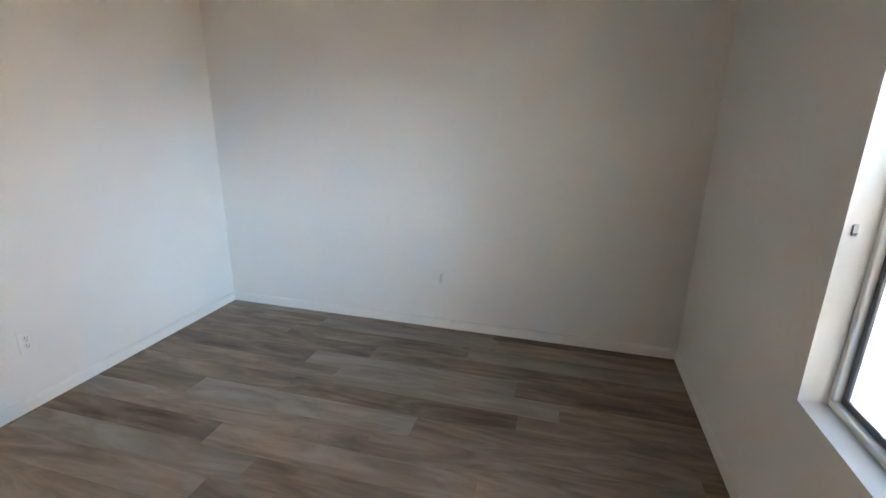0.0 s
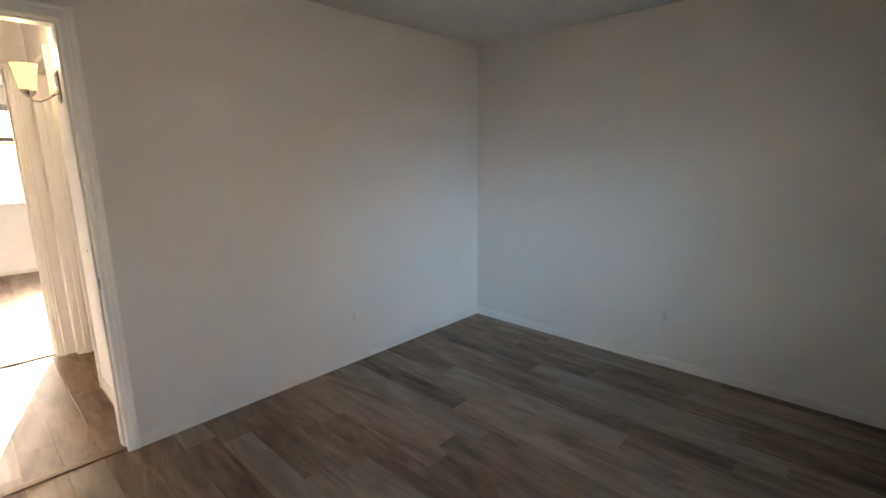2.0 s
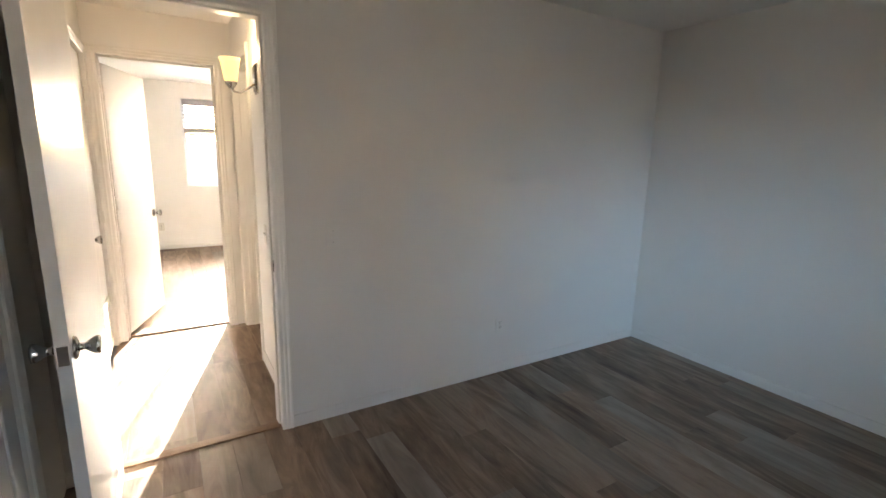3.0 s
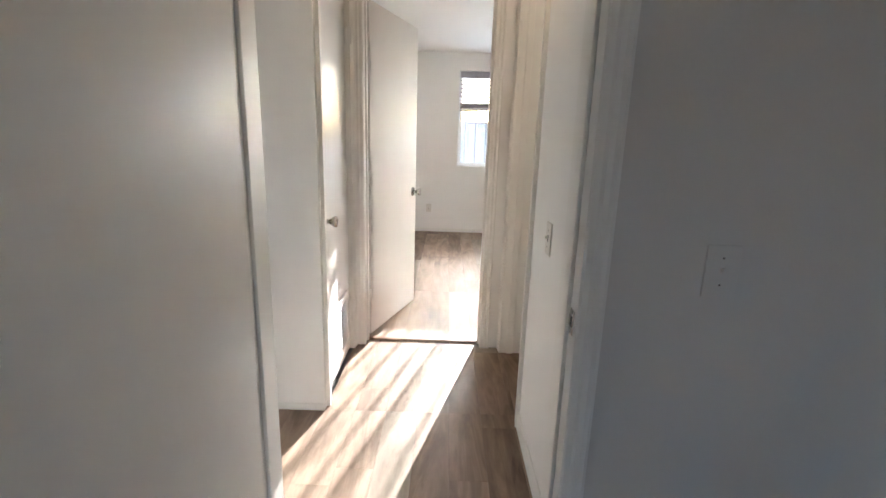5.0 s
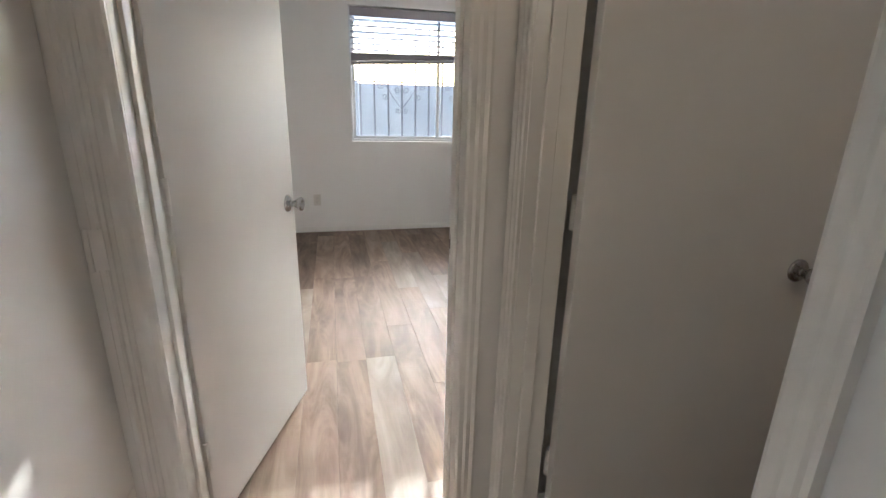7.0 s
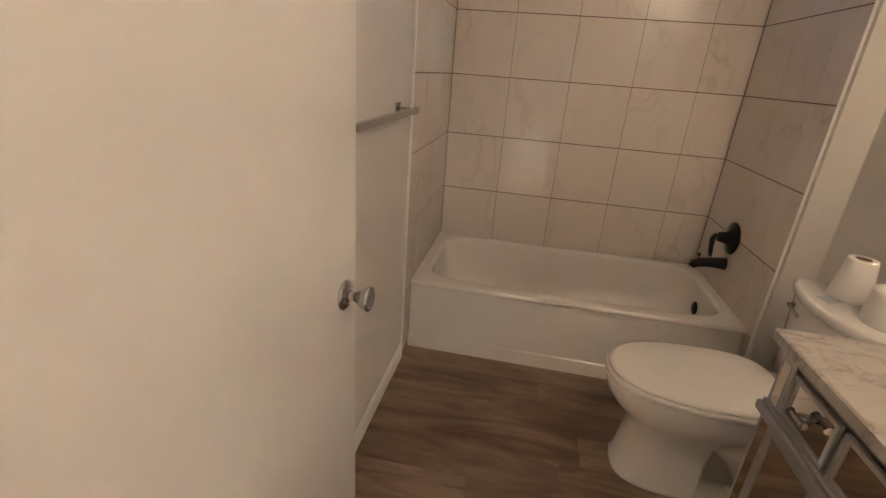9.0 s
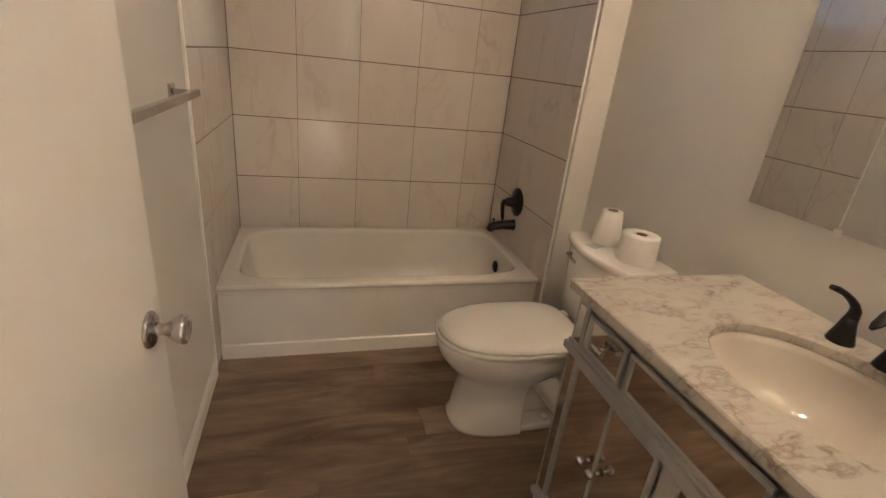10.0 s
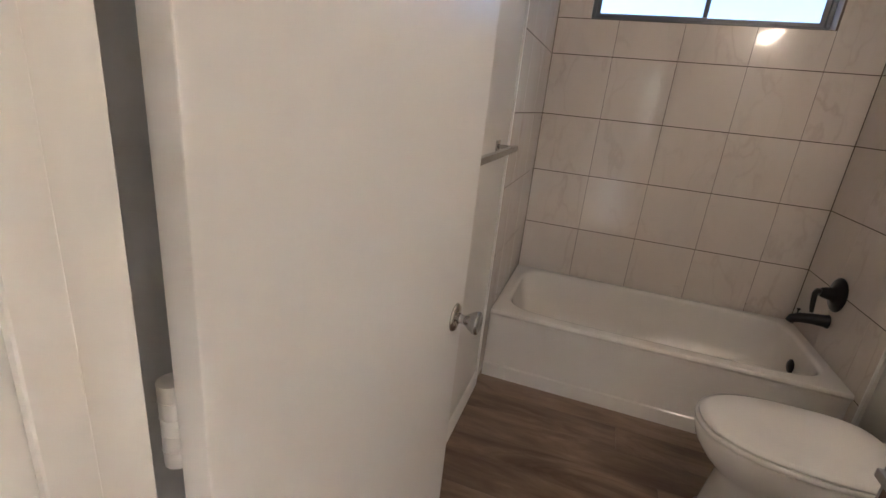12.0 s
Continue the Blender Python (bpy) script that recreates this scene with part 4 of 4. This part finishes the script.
def superellipse(bm, cx, cy, z, hx0, hx1, hy, n=48, p=2.4, back=None):
    """An egg-shaped ring: hx0 is its reach to -x, hx1 its reach to +x."""
    out = []
    for i in range(n):
        a = 2 * math.pi * i / n
        c, s = math.cos(a), math.sin(a)
        q = back if back and c > 0 else p
        k = (abs(c) ** q + abs(s) ** q) ** (-1 / q)
        out.append(bm.verts.new((cx + (hx1 if c > 0 else hx0) * c * k, cy + hy * s * k, z)))
    return out


def skin(bm, rings, cap0=True, cap1=True):
    for a, b in zip(rings, rings[1:]):
        n = len(a)
        for i in range(n):
            f = bm.faces.new((a[i], a[(i + 1) % n], b[(i + 1) % n], b[i]))
            f.smooth = True
    if cap0:
        bm.faces.new(list(reversed(rings[0])))
    if cap1:
        bm.faces.new(rings[-1])
    return bm


def toilet():
    cy = 1.45
    d = thing("toilet", "white porcelain toilet with its lid closed, beside the mirrored vanity", "toilet", pose(0, cy, 0))
    bm = bmesh.new()
    R = lambda cx, z, a, b, w, p=2.4: superellipse(bm, cx, 0, z, a, b, w, p=p)
    skin(bm, [R(-0.66, 0.0, 0.255, 0.03, 0.136, 2.9), R(-0.66, 0.012, 0.255, 0.03, 0.136, 2.9), R(-0.66, 0.03, 0.245, 0.03, 0.127, 2.8), R(-0.66, 0.14, 0.234, 0.03, 0.121, 2.7), R(-0.66, 0.21, 0.23, 0.06, 0.118), R(-0.665, 0.25, 0.25, 0.18, 0.135), R(-0.675, 0.29, 0.28, 0.26, 0.165), R(-0.68, 0.335, 0.305, 0.27, 0.18), R(-0.68, 0.375, 0.315, 0.27, 0.184), R(-0.68, 0.39, 0.31, 0.27, 0.18)])
    part("bowl", bm, PORC, d)
    for s in (-1, 1):
        part("trapway", tube(bmesh.new(), [(-0.62, s * 0.07, 0.25), (-0.55, s * 0.09, 0.2), (-0.50, s * 0.095, 0.12), (-0.46, s * 0.095, 0.055), (-0.40, s * 0.085, 0.04)], [0.05, 0.052, 0.045, 0.038, 0.03], 16), PORC, d)
        part("bolt_cap", lathe(bmesh.new(), [(0.015, 0.0), (0.015, 0.008), (0.01, 0.016), (0, 0.019)], (-0.53, s * 0.092, 0.034)), PORC, d)
    part("foot", boxes(((-0.68, -0.126, 0.0), (-0.40, 0.126, 0.03)), ((-0.66, -0.05, 0.03), (-0.44, 0.05, 0.28)), bevel=0.01), PORC, d)
    bm = bmesh.new()
    skin(bm, [superellipse(bm, -0.675, 0, z, a, b, w, p=2.3, back=3.6) for z, a, b, w in ((0.392, 0.318, 0.235, 0.188), (0.396, 0.325, 0.24, 0.193), (0.408, 0.325, 0.24, 0.193), (0.411, 0.318, 0.235, 0.188))])
    part("seat", bm, PORC, d)
    bm = bmesh.new()
    skin(bm, [superellipse(bm, -0.675, 0, z, a, b, w, p=2.3, back=3.6) for z, a, b, w in ((0.4125, 0.308, 0.232, 0.181), (0.4145, 0.317, 0.24, 0.188), (0.424, 0.317, 0.24, 0.188), (0.431, 0.295, 0.225, 0.168), (0.434, 0.2, 0.15, 0.11))])
    part("lid", bm, PORC, d)
    for s in (-1, 1):
        part("hinge_cap", boxes(((-0.455, s * 0.075 - 0.02, 0.39), (-0.42, s * 0.075 + 0.02, 0.425)), bevel=0.006), PORC, d)
    part("deck", boxes(((-0.50, -0.16, 0.30), (-0.21, 0.16, 0.39)), bevel=0.02, seg=3), PORC, d)
    bm = bmesh.new()

    def bow(z, front, back, w, bulge):
        pts = []
        n = 14
        for i in range(n + 1):
            v = -1 + 2 * i / n
            pts.append((front - bulge * (1 - v * v), w * v))
        pts += [(back, w), (back, -w)]
        return [bm.verts.new((px, py, z)) for px, py in pts]

    skin(bm, [bow(0.385, -0.375, -0.215, 0.17, 0.03), bow(0.40, -0.385, -0.212, 0.185, 0.032), bow(0.55, -0.388, -0.21, 0.195, 0.036), bow(0.70, -0.392, -0.208, 0.203, 0.04)])
    part("tank", bm, PORC, d)
    bm = bmesh.new()
    skin(bm, [bow(0.701, -0.40, -0.206, 0.20, 0.042), bow(0.706, -0.405, -0.204, 0.206, 0.044), bow(0.73, -0.407, -0.204, 0.207, 0.045), bow(0.739, -0.40, -0.206, 0.20, 0.043)])
    part("tank_lid", bm, PORC, d)
    part("flush_lever", tube(bmesh.new(), [(-0.405, 0.15, 0.66), (-0.425, 0.15, 0.66), (-0.43, 0.13, 0.658), (-0.432, 0.08, 0.652)], [0.009, 0.009, 0.006, 0.006]), CHROME, d)


toilet()


def roll(label, x, y, r0, r1, h):
    d = thing("toilet_roll", label, "toilet paper", pose(x, y, 0.7395))
    part("paper", lathe(bmesh.new(), [(0.021, 0.0), (r0, 0.0), (r0 + 0.001, 0.004), (r1 + 0.001, h - 0.004), (r1, h), (0.021, h), (0.021, 0.0)], seg=36), PAPER, d)
    part("core", lathe(bmesh.new(), [(0.0205, 0.001), (0.0205, h + 0.0005), (0.0185, h + 0.0005), (0.0185, 0.001), (0.0, 0.001)], seg=24), CARD, d, "brown cardboard core")


roll("slim white paper roll coned upward, on the toilet tank", -0.315, 1.53, 0.056, 0.038, 0.133)
roll("full white toilet paper roll standing on the tank", -0.305, 1.355, 0.069, 0.065, 0.10)
wr = thing("paper_wrapper", "torn scrap of printed wrapping paper on the tank", "paper", pose(-0.385, 1.49, 0.7405, 0, 0, 20))
part("scrap", boxes(((-0.03, -0.022, 0), (0.03, 0.022, 0.0012))), TILE_GREY, wr)


def vanity():
    fx, bx = -0.755, -0.215
    y0, y1 = 0.165, 0.995
    d = thing("vanity", "silver-framed vanity with mirrored drawer and door panels", "vanity")
    part("carcass", boxes(((fx + 0.02, y0 + 0.01, 0.11), (fx + 0.03, y1 - 0.01, 0.815)), ((fx + 0.03, y0 + 0.01, 0.11), (bx, y0 + 0.028, 0.815)), ((fx + 0.03, y1 - 0.028, 0.11), (bx, y1 - 0.01, 0.815)), ((fx + 0.03, y0 + 0.028, 0.11), (bx, y1 - 0.028, 0.128))), SILVER, d)
    items = [((fx, y0, 0.0), (fx + 0.045, y0 + 0.055, 0.815)), ((fx, y1 - 0.055, 0.0), (fx + 0.045, y1, 0.815)),
             ((fx + 0.002, y0 + 0.055, 0.79), (fx + 0.03, y1 - 0.055, 0.815)), ((fx + 0.002, y0 + 0.055, 0.10), (fx + 0.03, y1 - 0.055, 0.135)),
             ((fx + 0.002, 0.56, 0.135), (fx + 0.03, 0.60, 0.65))]
    part("face_frame", boxes(*items, bevel=0.004), SILVER, d)
    part("waist_rail", boxes(((fx - 0.014, y0 - 0.01, 0.640), (fx + 0.03, y1 + 0.01, 0.664)), ((fx - 0.006, y0 - 0.004, 0.664), (fx + 0.02, y1 + 0.004, 0.676)), bevel=0.005), SILVER, d)
    part("plinth_rail", boxes(((fx - 0.012, y0 - 0.008, 0.085), (fx + 0.03, y1 + 0.008, 0.108)), bevel=0.006), SILVER, d)

    def framed(name, ya, yb, za, zb, handle=None):
        t = 0.002 if name == "door" else 0.012
        o = part(name, boxes(((fx - 0.008, ya, za), (fx + 0.002, yb, za + t)), ((fx - 0.008, ya, zb - t), (fx + 0.002, yb, zb)), ((fx - 0.008, ya, za + t), (fx + 0.002, ya + t, zb - t)), ((fx - 0.008, yb - t, za + t), (fx + 0.002, yb, zb - t)), bevel=0.0008 if t < 0.005 else 0.003), SILVER, d, "silver frame round a mirror panel")
        part("mirror_panel", boxes(((fx - 0.003, ya + t, za + t), (fx + 0.001, yb - t, zb - t))), SMOKED, o)
        if handle == "knob":
            yc, zc = (ya + yb) / 2, (za + zb) / 2
            part("pull", tube(bmesh.new(), [(fx - 0.026, yc - 0.024, zc), (fx - 0.026, yc - 0.012, zc), (fx - 0.026, yc, zc), (fx - 0.026, yc + 0.012, zc), (fx - 0.026, yc + 0.024, zc)], [0.009, 0.005, 0.008, 0.005, 0.009], 14), CHROME, o)
            part("pull_post", lathe(bmesh.new(), [(0.006, -0.026), (0.004, -0.01), (0.01, -0.003)], (fx, yc, zc), "x", 14), CHROME, o)
        if handle in (-1, 1):
            yc = ya + 0.02 if handle < 0 else yb - 0.02
            part("door_knob", lathe(bmesh.new(), [(0.01, -0.008), (0.004, -0.012), (0.004, -0.022), (0.011, -0.026), (0.014, -0.034), (0.01, -0.041), (0, -0.042)], (fx, yc, 0.437), "x", 18), CHROME, o)

    framed("drawer", 0.772, 0.925, 0.68, 0.787, "knob")
    framed("drawer", 0.235, 0.388, 0.68, 0.787, "knob")
    framed("false_front", 0.402, 0.758, 0.68, 0.787)
    for ya, yb in ((0.604, 0.938), (0.222, 0.556)):
        t = 0.010
        part("door_surround", boxes(((fx - 0.008, ya, 0.137), (fx + 0.002, yb, 0.137 + t)), ((fx - 0.008, ya, 0.637 - t), (fx + 0.002, yb, 0.637)), ((fx - 0.008, ya, 0.137 + t), (fx + 0.002, ya + t, 0.637 - t)), ((fx - 0.008, yb - t, 0.137 + t), (fx + 0.002, yb, 0.637 - t)), bevel=0.003), SILVER, d)
        mid = (ya + yb) / 2
        framed("door", mid + 0.001, yb - t, 0.147, 0.627, -1)
        framed("door", ya + t, mid - 0.001, 0.147, 0.627, 1)
    for y in (y0 + 0.014, y1 - 0.041):
        for za, zb in ((0.68, 0.787), (0.135, 0.635)):
            part("mirror_strip", boxes(((fx - 0.002, y, za), (fx + 0.002, y + 0.027, zb))), SMOKED, d)


vanity()


def vanity_top():
    d = thing("countertop", "white marble vanity top with grey veins and an oval cutout", "countertop")
    x0, x1, y0, y1, z0, z1 = -0.778, -0.205, 0.145, 1.02, 0.8165, 0.843
    cx, cy, a, b = -0.494, 0.532, 0.183, 0.238
    bm = bmesh.new()
    n = 72
    rows = []
    spec = [("o", z0, 0.0), ("o", z1 - 0.004, 0.0), ("o", z1, -0.004), ("i", z1, 0.004), ("i", z1 - 0.004, 0.0), ("i", z0, 0.0)]
    for kind, z, g in spec:
        ring = []
        for i in range(n):
            t = 2 * math.pi * i / n
            c, s = math.cos(t), math.sin(t)
            if kind == "i":
                p = (cx + (a + g) * c, cy + (b + g) * s)
            else:
                kx = ((x1 + g - cx) if c > 0 else (cx - x0 + g)) / max(abs(c), 1e-6)
                ky = ((y1 + g - cy) if s > 0 else (cy - y0 + g)) / max(abs(s), 1e-6)
                k = min(kx, ky)
                p = (cx + c * k, cy + s * k)
            ring.append(bm.verts.new((*p, z)))
        if kind == "o":
            for qx, qy in ((x0 - g, y0 - g), (x0 - g, y1 + g), (x1 + g, y0 - g), (x1 + g, y1 + g)):
                v = min(ring, key=lambda w: (w.co.x - qx) ** 2 + (w.co.y - qy) ** 2)
                v.co.x, v.co.y = qx, qy
        rows.append(ring)
    for r0, r1 in zip(rows, rows[1:] + rows[:1]):
        for i in range(n):
            bm.faces.new((r0[i], r0[(i + 1) % n], r1[(i + 1) % n], r1[i]))
    part("slab", bm, MARBLE, d)
    s = thing("sink", "cream oval undermount basin", "sink")
    bm = bmesh.new()
    rings = []
    for k, z in ((1.05, z0 - 0.001), (1.0, z0 - 0.002), (0.985, z0 - 0.02), (0.95, z0 - 0.05), (0.87, z0 - 0.085), (0.72, z0 - 0.115), (0.5, z0 - 0.135), (0.22, z0 - 0.143), (0.09, z0 - 0.145)):
        rings.append([bm.verts.new((cx + a * k * math.cos(2 * math.pi * i / 56), cy + b * k * math.sin(2 * math.pi * i / 56), z)) for i in range(56)])
    skin(bm, rings, False, True)
    part("basin", bm, SINKM, s)
    part("drain", lathe(bmesh.new(), [(0.0, 0.0), (0.022, 0.0), (0.022, 0.003), (0.015, 0.005), (0.0, 0.006)], (cx, cy, z0 - 0.1445)), BRONZE, s, "black pop-up drain")


vanity_top()


def vanity_faucet():
    z = 0.8432
    d = thing("sink_faucet", "oil-rubbed black widespread faucet spout", "faucet", pose(-0.298, 0.562, z))
    bm = bmesh.new()
    pts = [(0.0, 0, 0.0, 0.032, 0.032), (0.001, 0, 0.006, 0.031, 0.031), (0.006, 0, 0.04, 0.021, 0.023), (0.010, 0, 0.08, 0.0165, 0.019), (0.010, 0, 0.112, 0.0155, 0.018), (0.001, 0, 0.132, 0.012, 0.018), (-0.022, 0, 0.143, 0.0085, 0.018), (-0.052, 0, 0.144, 0.0065, 0.018), (-0.085, 0, 0.134, 0.005, 0.0155), (-0.112, 0, 0.117, 0.0035, 0.010), (-0.122, 0, 0.108, 0.002, 0.004)]
    rings = []
    for i, (x, y, zz, r, w) in enumerate(pts):
        p0, p1 = Vector(pts[max(i - 1, 0)][:3]), Vector(pts[min(i + 1, len(pts) - 1)][:3])
        t = (p1 - p0).normalized()
        nrm = Vector((t.z, 0, -t.x))
        rings.append([bm.verts.new(Vector((x, y, zz)) + nrm * r * math.cos(2 * math.pi * k / 20) + Vector((0, 1, 0)) * w * math.sin(2 * math.pi * k / 20)) for k in range(20)])
    skin(bm, rings)
    part("spout", bm, BRONZE, d)
    for y, lab in ((0.672, "oil-rubbed black faucet handle with a curved lever"), (0.455, "oil-rubbed black faucet handle with a curved lever")):
        h = thing("faucet_handle", lab, "faucet handle", pose(-0.285, y, z), "faucet handles")
        part("handle_base", lathe(bmesh.new(), [(0.0, 0.0), (0.029, 0.0), (0.028, 0.005), (0.023, 0.022), (0.0175, 0.042), (0.0135, 0.06), (0, 0.062)], seg=24), BRONZE, h)
        part("lever", tube(bmesh.new(), [(0.0, 0, 0.045), (0.003, 0.0, 0.062), (0.004, 0.0, 0.077), (-0.003, 0.002, 0.091), (-0.018, 0.006, 0.105), (-0.036, 0.011, 0.117), (-0.056, 0.016, 0.126), (-0.072, 0.019, 0.130)], [0.0165, 0.0138, 0.012, 0.0095, 0.008, 0.0072, 0.0075, 0.006], 14), BRONZE, h)


vanity_faucet()

mir = thing("wall_mirror", "frameless rectangular wall mirror above the vanity", "mirror")
part("glass", boxes(((-0.206, 0.16, 1.05), (-0.2008, 1.08, 1.96)), bevel=0.0008, seg=1), MIRROR, mir)
for y in (0.82, 0.42):
    part("clip", boxes(((-0.211, y - 0.009, 1.038), (-0.2008, y + 0.009, 1.06)), bevel=0.002, seg=1), PLATE, mir, "clear plastic mirror clip")


def vanity_light():
    d = thing("vanity_light", "nickel bar light with three lit frosted globes", "wall lamp", pose(-0.2, 0.5, 2.10))
    part("bar", boxes(((-0.03, -0.3, -0.045), (-0.0008, 0.3, 0.045)), bevel=0.006), CHROME, d)
    for y in (-0.21, 0.0, 0.21):
        g = part("globe", lathe(bmesh.new(), [(0.018, -0.03)] + [(0.042 * math.sin(a), -0.055 - 0.042 * math.cos(a)) for a in [0.37 + i * 0.25 for i in range(11)]] + [(0.0, -0.097)], (0, 0, 0), "x", 20), BULB, d, "lit frosted globe", Matrix.Translation((0, y, 0)))
        lamp = new("bath_light", bpy.data.lights.new("bath_light", "POINT"))
        lamp.data.energy, lamp.data.color, lamp.data.shadow_soft_size = 0.385, (1.0, 0.82, 0.63), 0.018
        lamp.location = (-0.318, 0.5 + y, 2.10)


vanity_light()


def towel_bar():
    d = thing("towel_bar", "square chrome towel bar on the bathroom wall", "towel bar", pose(-1.85, 1.36, 1.178))
    part("bar", boxes(((0.060, -0.305, -0.010), (0.080, 0.305, 0.010)), bevel=0.0015, seg=1), CHROME, d)
    for s in (-1, 1):
        part("post", boxes(((0.0008, s * 0.29 - 0.008, -0.008), (0.062, s * 0.29 + 0.008, 0.008)), ((0.0008, s * 0.29 - 0.022, -0.022), (0.009, s * 0.29 + 0.022, 0.022)), bevel=0.0015, seg=1), CHROME, d)


towel_bar()


# ---- floors and planks ----
PW, PL, PG = 0.152, 1.25, 0.0004
LIGHT_ROWS = {13: (1.197, [0]), 8: (1.197, [-1]), 17: (0.785, [0]), 11: (0.525, [0]), 2: (0.215, [0]), 4: (0.875, [0])}
mesh_cache = {}


def plank_mesh(l, w, mat):
    key = (round(l, 3), round(w, 3), mat.name)
    if key not in mesh_cache:
        mesh_cache[key] = finish(boxes(((PG, PG, -0.006), (l - PG, w - PG, 0)), bevel=0.0003, seg=1), "plank", mat)
    return mesh_cache[key]


def floor(name, x0, x1, y0, y1, label, seed):
    f = structure(name, boxes(((x0, y0, -0.03), (x1, y1, -0.0062))), SUBFLOOR, label, "floor")
    rng = random.Random(seed)
    for r in range(math.floor(y0 / PW + 1e-6), math.ceil(y1 / PW - 1e-6)):
        ya, yb = max(y0, r * PW), min(y1, (r + 1) * PW)
        if yb - ya < 0.004:
            continue
        special = LIGHT_ROWS.get(r) if name == "floor" else None
        off = special[0] if special else rng.uniform(0, PL)
        k = math.floor((x0 - off) / PL)
        while off + k * PL < x1 - 0.01:
            a, b = max(x0, off + k * PL), min(x1, off + (k + 1) * PL)
            light = (k in special[1]) if special else rng.random() < 0.14
            if b - a > 0.01:
                o = new("plank", plank_mesh(b - a, yb - ya, WOOD_L if light else WOOD))
                o.parent = f
                o.location = (a, ya, 0)
            k += 1
    return f


floor("floor", -0.135, AE, AS, AN, "grey-brown wood-look vinyl plank floor of the empty bedroom", 3)
floor("floor_hall", -1.115, -0.135, -3.0, 0.02, "grey-brown vinyl plank floor of the hall", 4)
floor("floor_hall_west", -1.945, -1.115, -0.906, 0.02, "grey-brown vinyl plank floor of the hall", 5)
floor("floor_bedroom", BW, -1.945, -1.5, 1.75, "grey-brown vinyl plank floor of the far bedroom", 6)
floor("floor_bath", -1.85, -0.2, 0.02, 1.985, "grey-brown vinyl plank floor of the bathroom", 7)

# ---- tiles ----
TS, TG, TT = 0.32, 0.0021, 0.0085


def tile_field(name, label, to_world, u0, u1, us, zs, hole=None):
    """Tiles over u (along the wall) and z, standing out by local w; hole is (u0, u1, z0, z1)."""
    def put(bm, ua, ub, za, zb, w0, w1):
        box(bm, (ua, w0, za), (ub, w1, zb))
    bm = bmesh.new()
    cuts = [(u0, u1, zs[0], zs[-1])]
    if hole:
        cuts = [(u0, u1, zs[0], hole[2]), (u0, hole[0], hole[2], zs[-1]), (hole[1], u1, hole[2], zs[-1])]
        if hole[3] < zs[-1]:
            cuts = [(a, b, c, min(e, hole[3]) if i else e) for i, (a, b, c, e) in enumerate(cuts)] + [(u0, u1, hole[3], zs[-1])]
    for a, b, c, e in cuts:
        put(bm, a + 0.003, b - 0.003, c, e, 0.0006, TT - 0.0018)
    f = tagged(part(name, bm, GROUT), label, "tiled wall", kind="structure")
    f.matrix_basis = to_world
    for z0, z1 in zip(zs, zs[1:]):
        for a, b in zip(us, us[1:]):
            pieces = [(a, b, z0, z1)]
            if hole:
                out = []
                for (pa, pb, qa, qb) in pieces:
                    if pb <= hole[0] or pa >= hole[1] or qb <= hole[2] or qa >= hole[3]:
                        out.append((pa, pb, qa, qb))
                        continue
                    if qa < hole[2]:
                        out.append((pa, pb, qa, hole[2]))
                    if qb > hole[3]:
                        out.append((pa, pb, hole[3], qb))
                    m0, m1 = max(qa, hole[2]), min(qb, hole[3])
                    if pa < hole[0]:
                        out.append((pa, hole[0], m0, m1))
                    if pb > hole[1]:
                        out.append((hole[1], pb, m0, m1))
                pieces = out
            for pa, pb, qa, qb in pieces:
                if pb - pa < 0.012 or qb - qa < 0.012:
                    continue
                key = ("t", round(pb - pa, 3), round(qb - qa, 3))
                if key not in mesh_cache:
                    mesh_cache[key] = finish(boxes(((TG * 0.5, TT - 0.005, TG), (pb - pa - TG * 0.5, TT, qb - qa - TG)), bevel=0.001, seg=1), "tile", TILE)
                o = new("tile", mesh_cache[key])
                o.parent = f
                o.location = (pa, 0, qa)
    return f


ZR = [0.345, 0.66, 0.98, 1.30, 1.62, 1.94, 2.26, H]
tile_field("tile_wall_back", "beige marbled square wall tiles with dark grout behind the tub", pose(-1.85, 2.71, 0) @ Matrix.Diagonal((1, -1, 1, 1)), 0, 1.525, [0.01, 0.33, 0.65, 0.97, 1.29, 1.515], ZR, (0.18, 1.28, 1.80, 2.28))
tile_field("tile_wall_left", "beige marbled wall tiles beside the tub", pose(-1.85, 2.71, 0, 0, 0, -90), 0, 0.86, [0.009, 0.33, 0.65, 0.86], [0.02, 0.345, 0.66, 0.98, 1.30, 1.62, 1.94, 2.26, H])
tile_field("tile_wall_right", "beige marbled wall tiles round the shower valve", pose(-0.325, 2.71, 0, 0, 0, 90) @ Matrix.Diagonal((-1, 1, 1, 1)), 0, 0.80, [0.009, 0.33, 0.65, 0.80], [0.02, 0.345, 0.66, 0.98, 1.30, 1.62, 1.94, 2.26, H])
structure("tile_edge", boxes(((-1.8495, 1.843, 0.02), (-1.8385, 1.8495, H)), bevel=0.002, seg=1), TRIM, "white caulked edge of the tub tiles", "trim")
structure("tile_edge_right", boxes(((-0.3365, 1.9035, 0.02), (-0.3255, 1.9095, H)), bevel=0.002, seg=1), TRIM, "white caulked edge of the tub tiles", "trim")
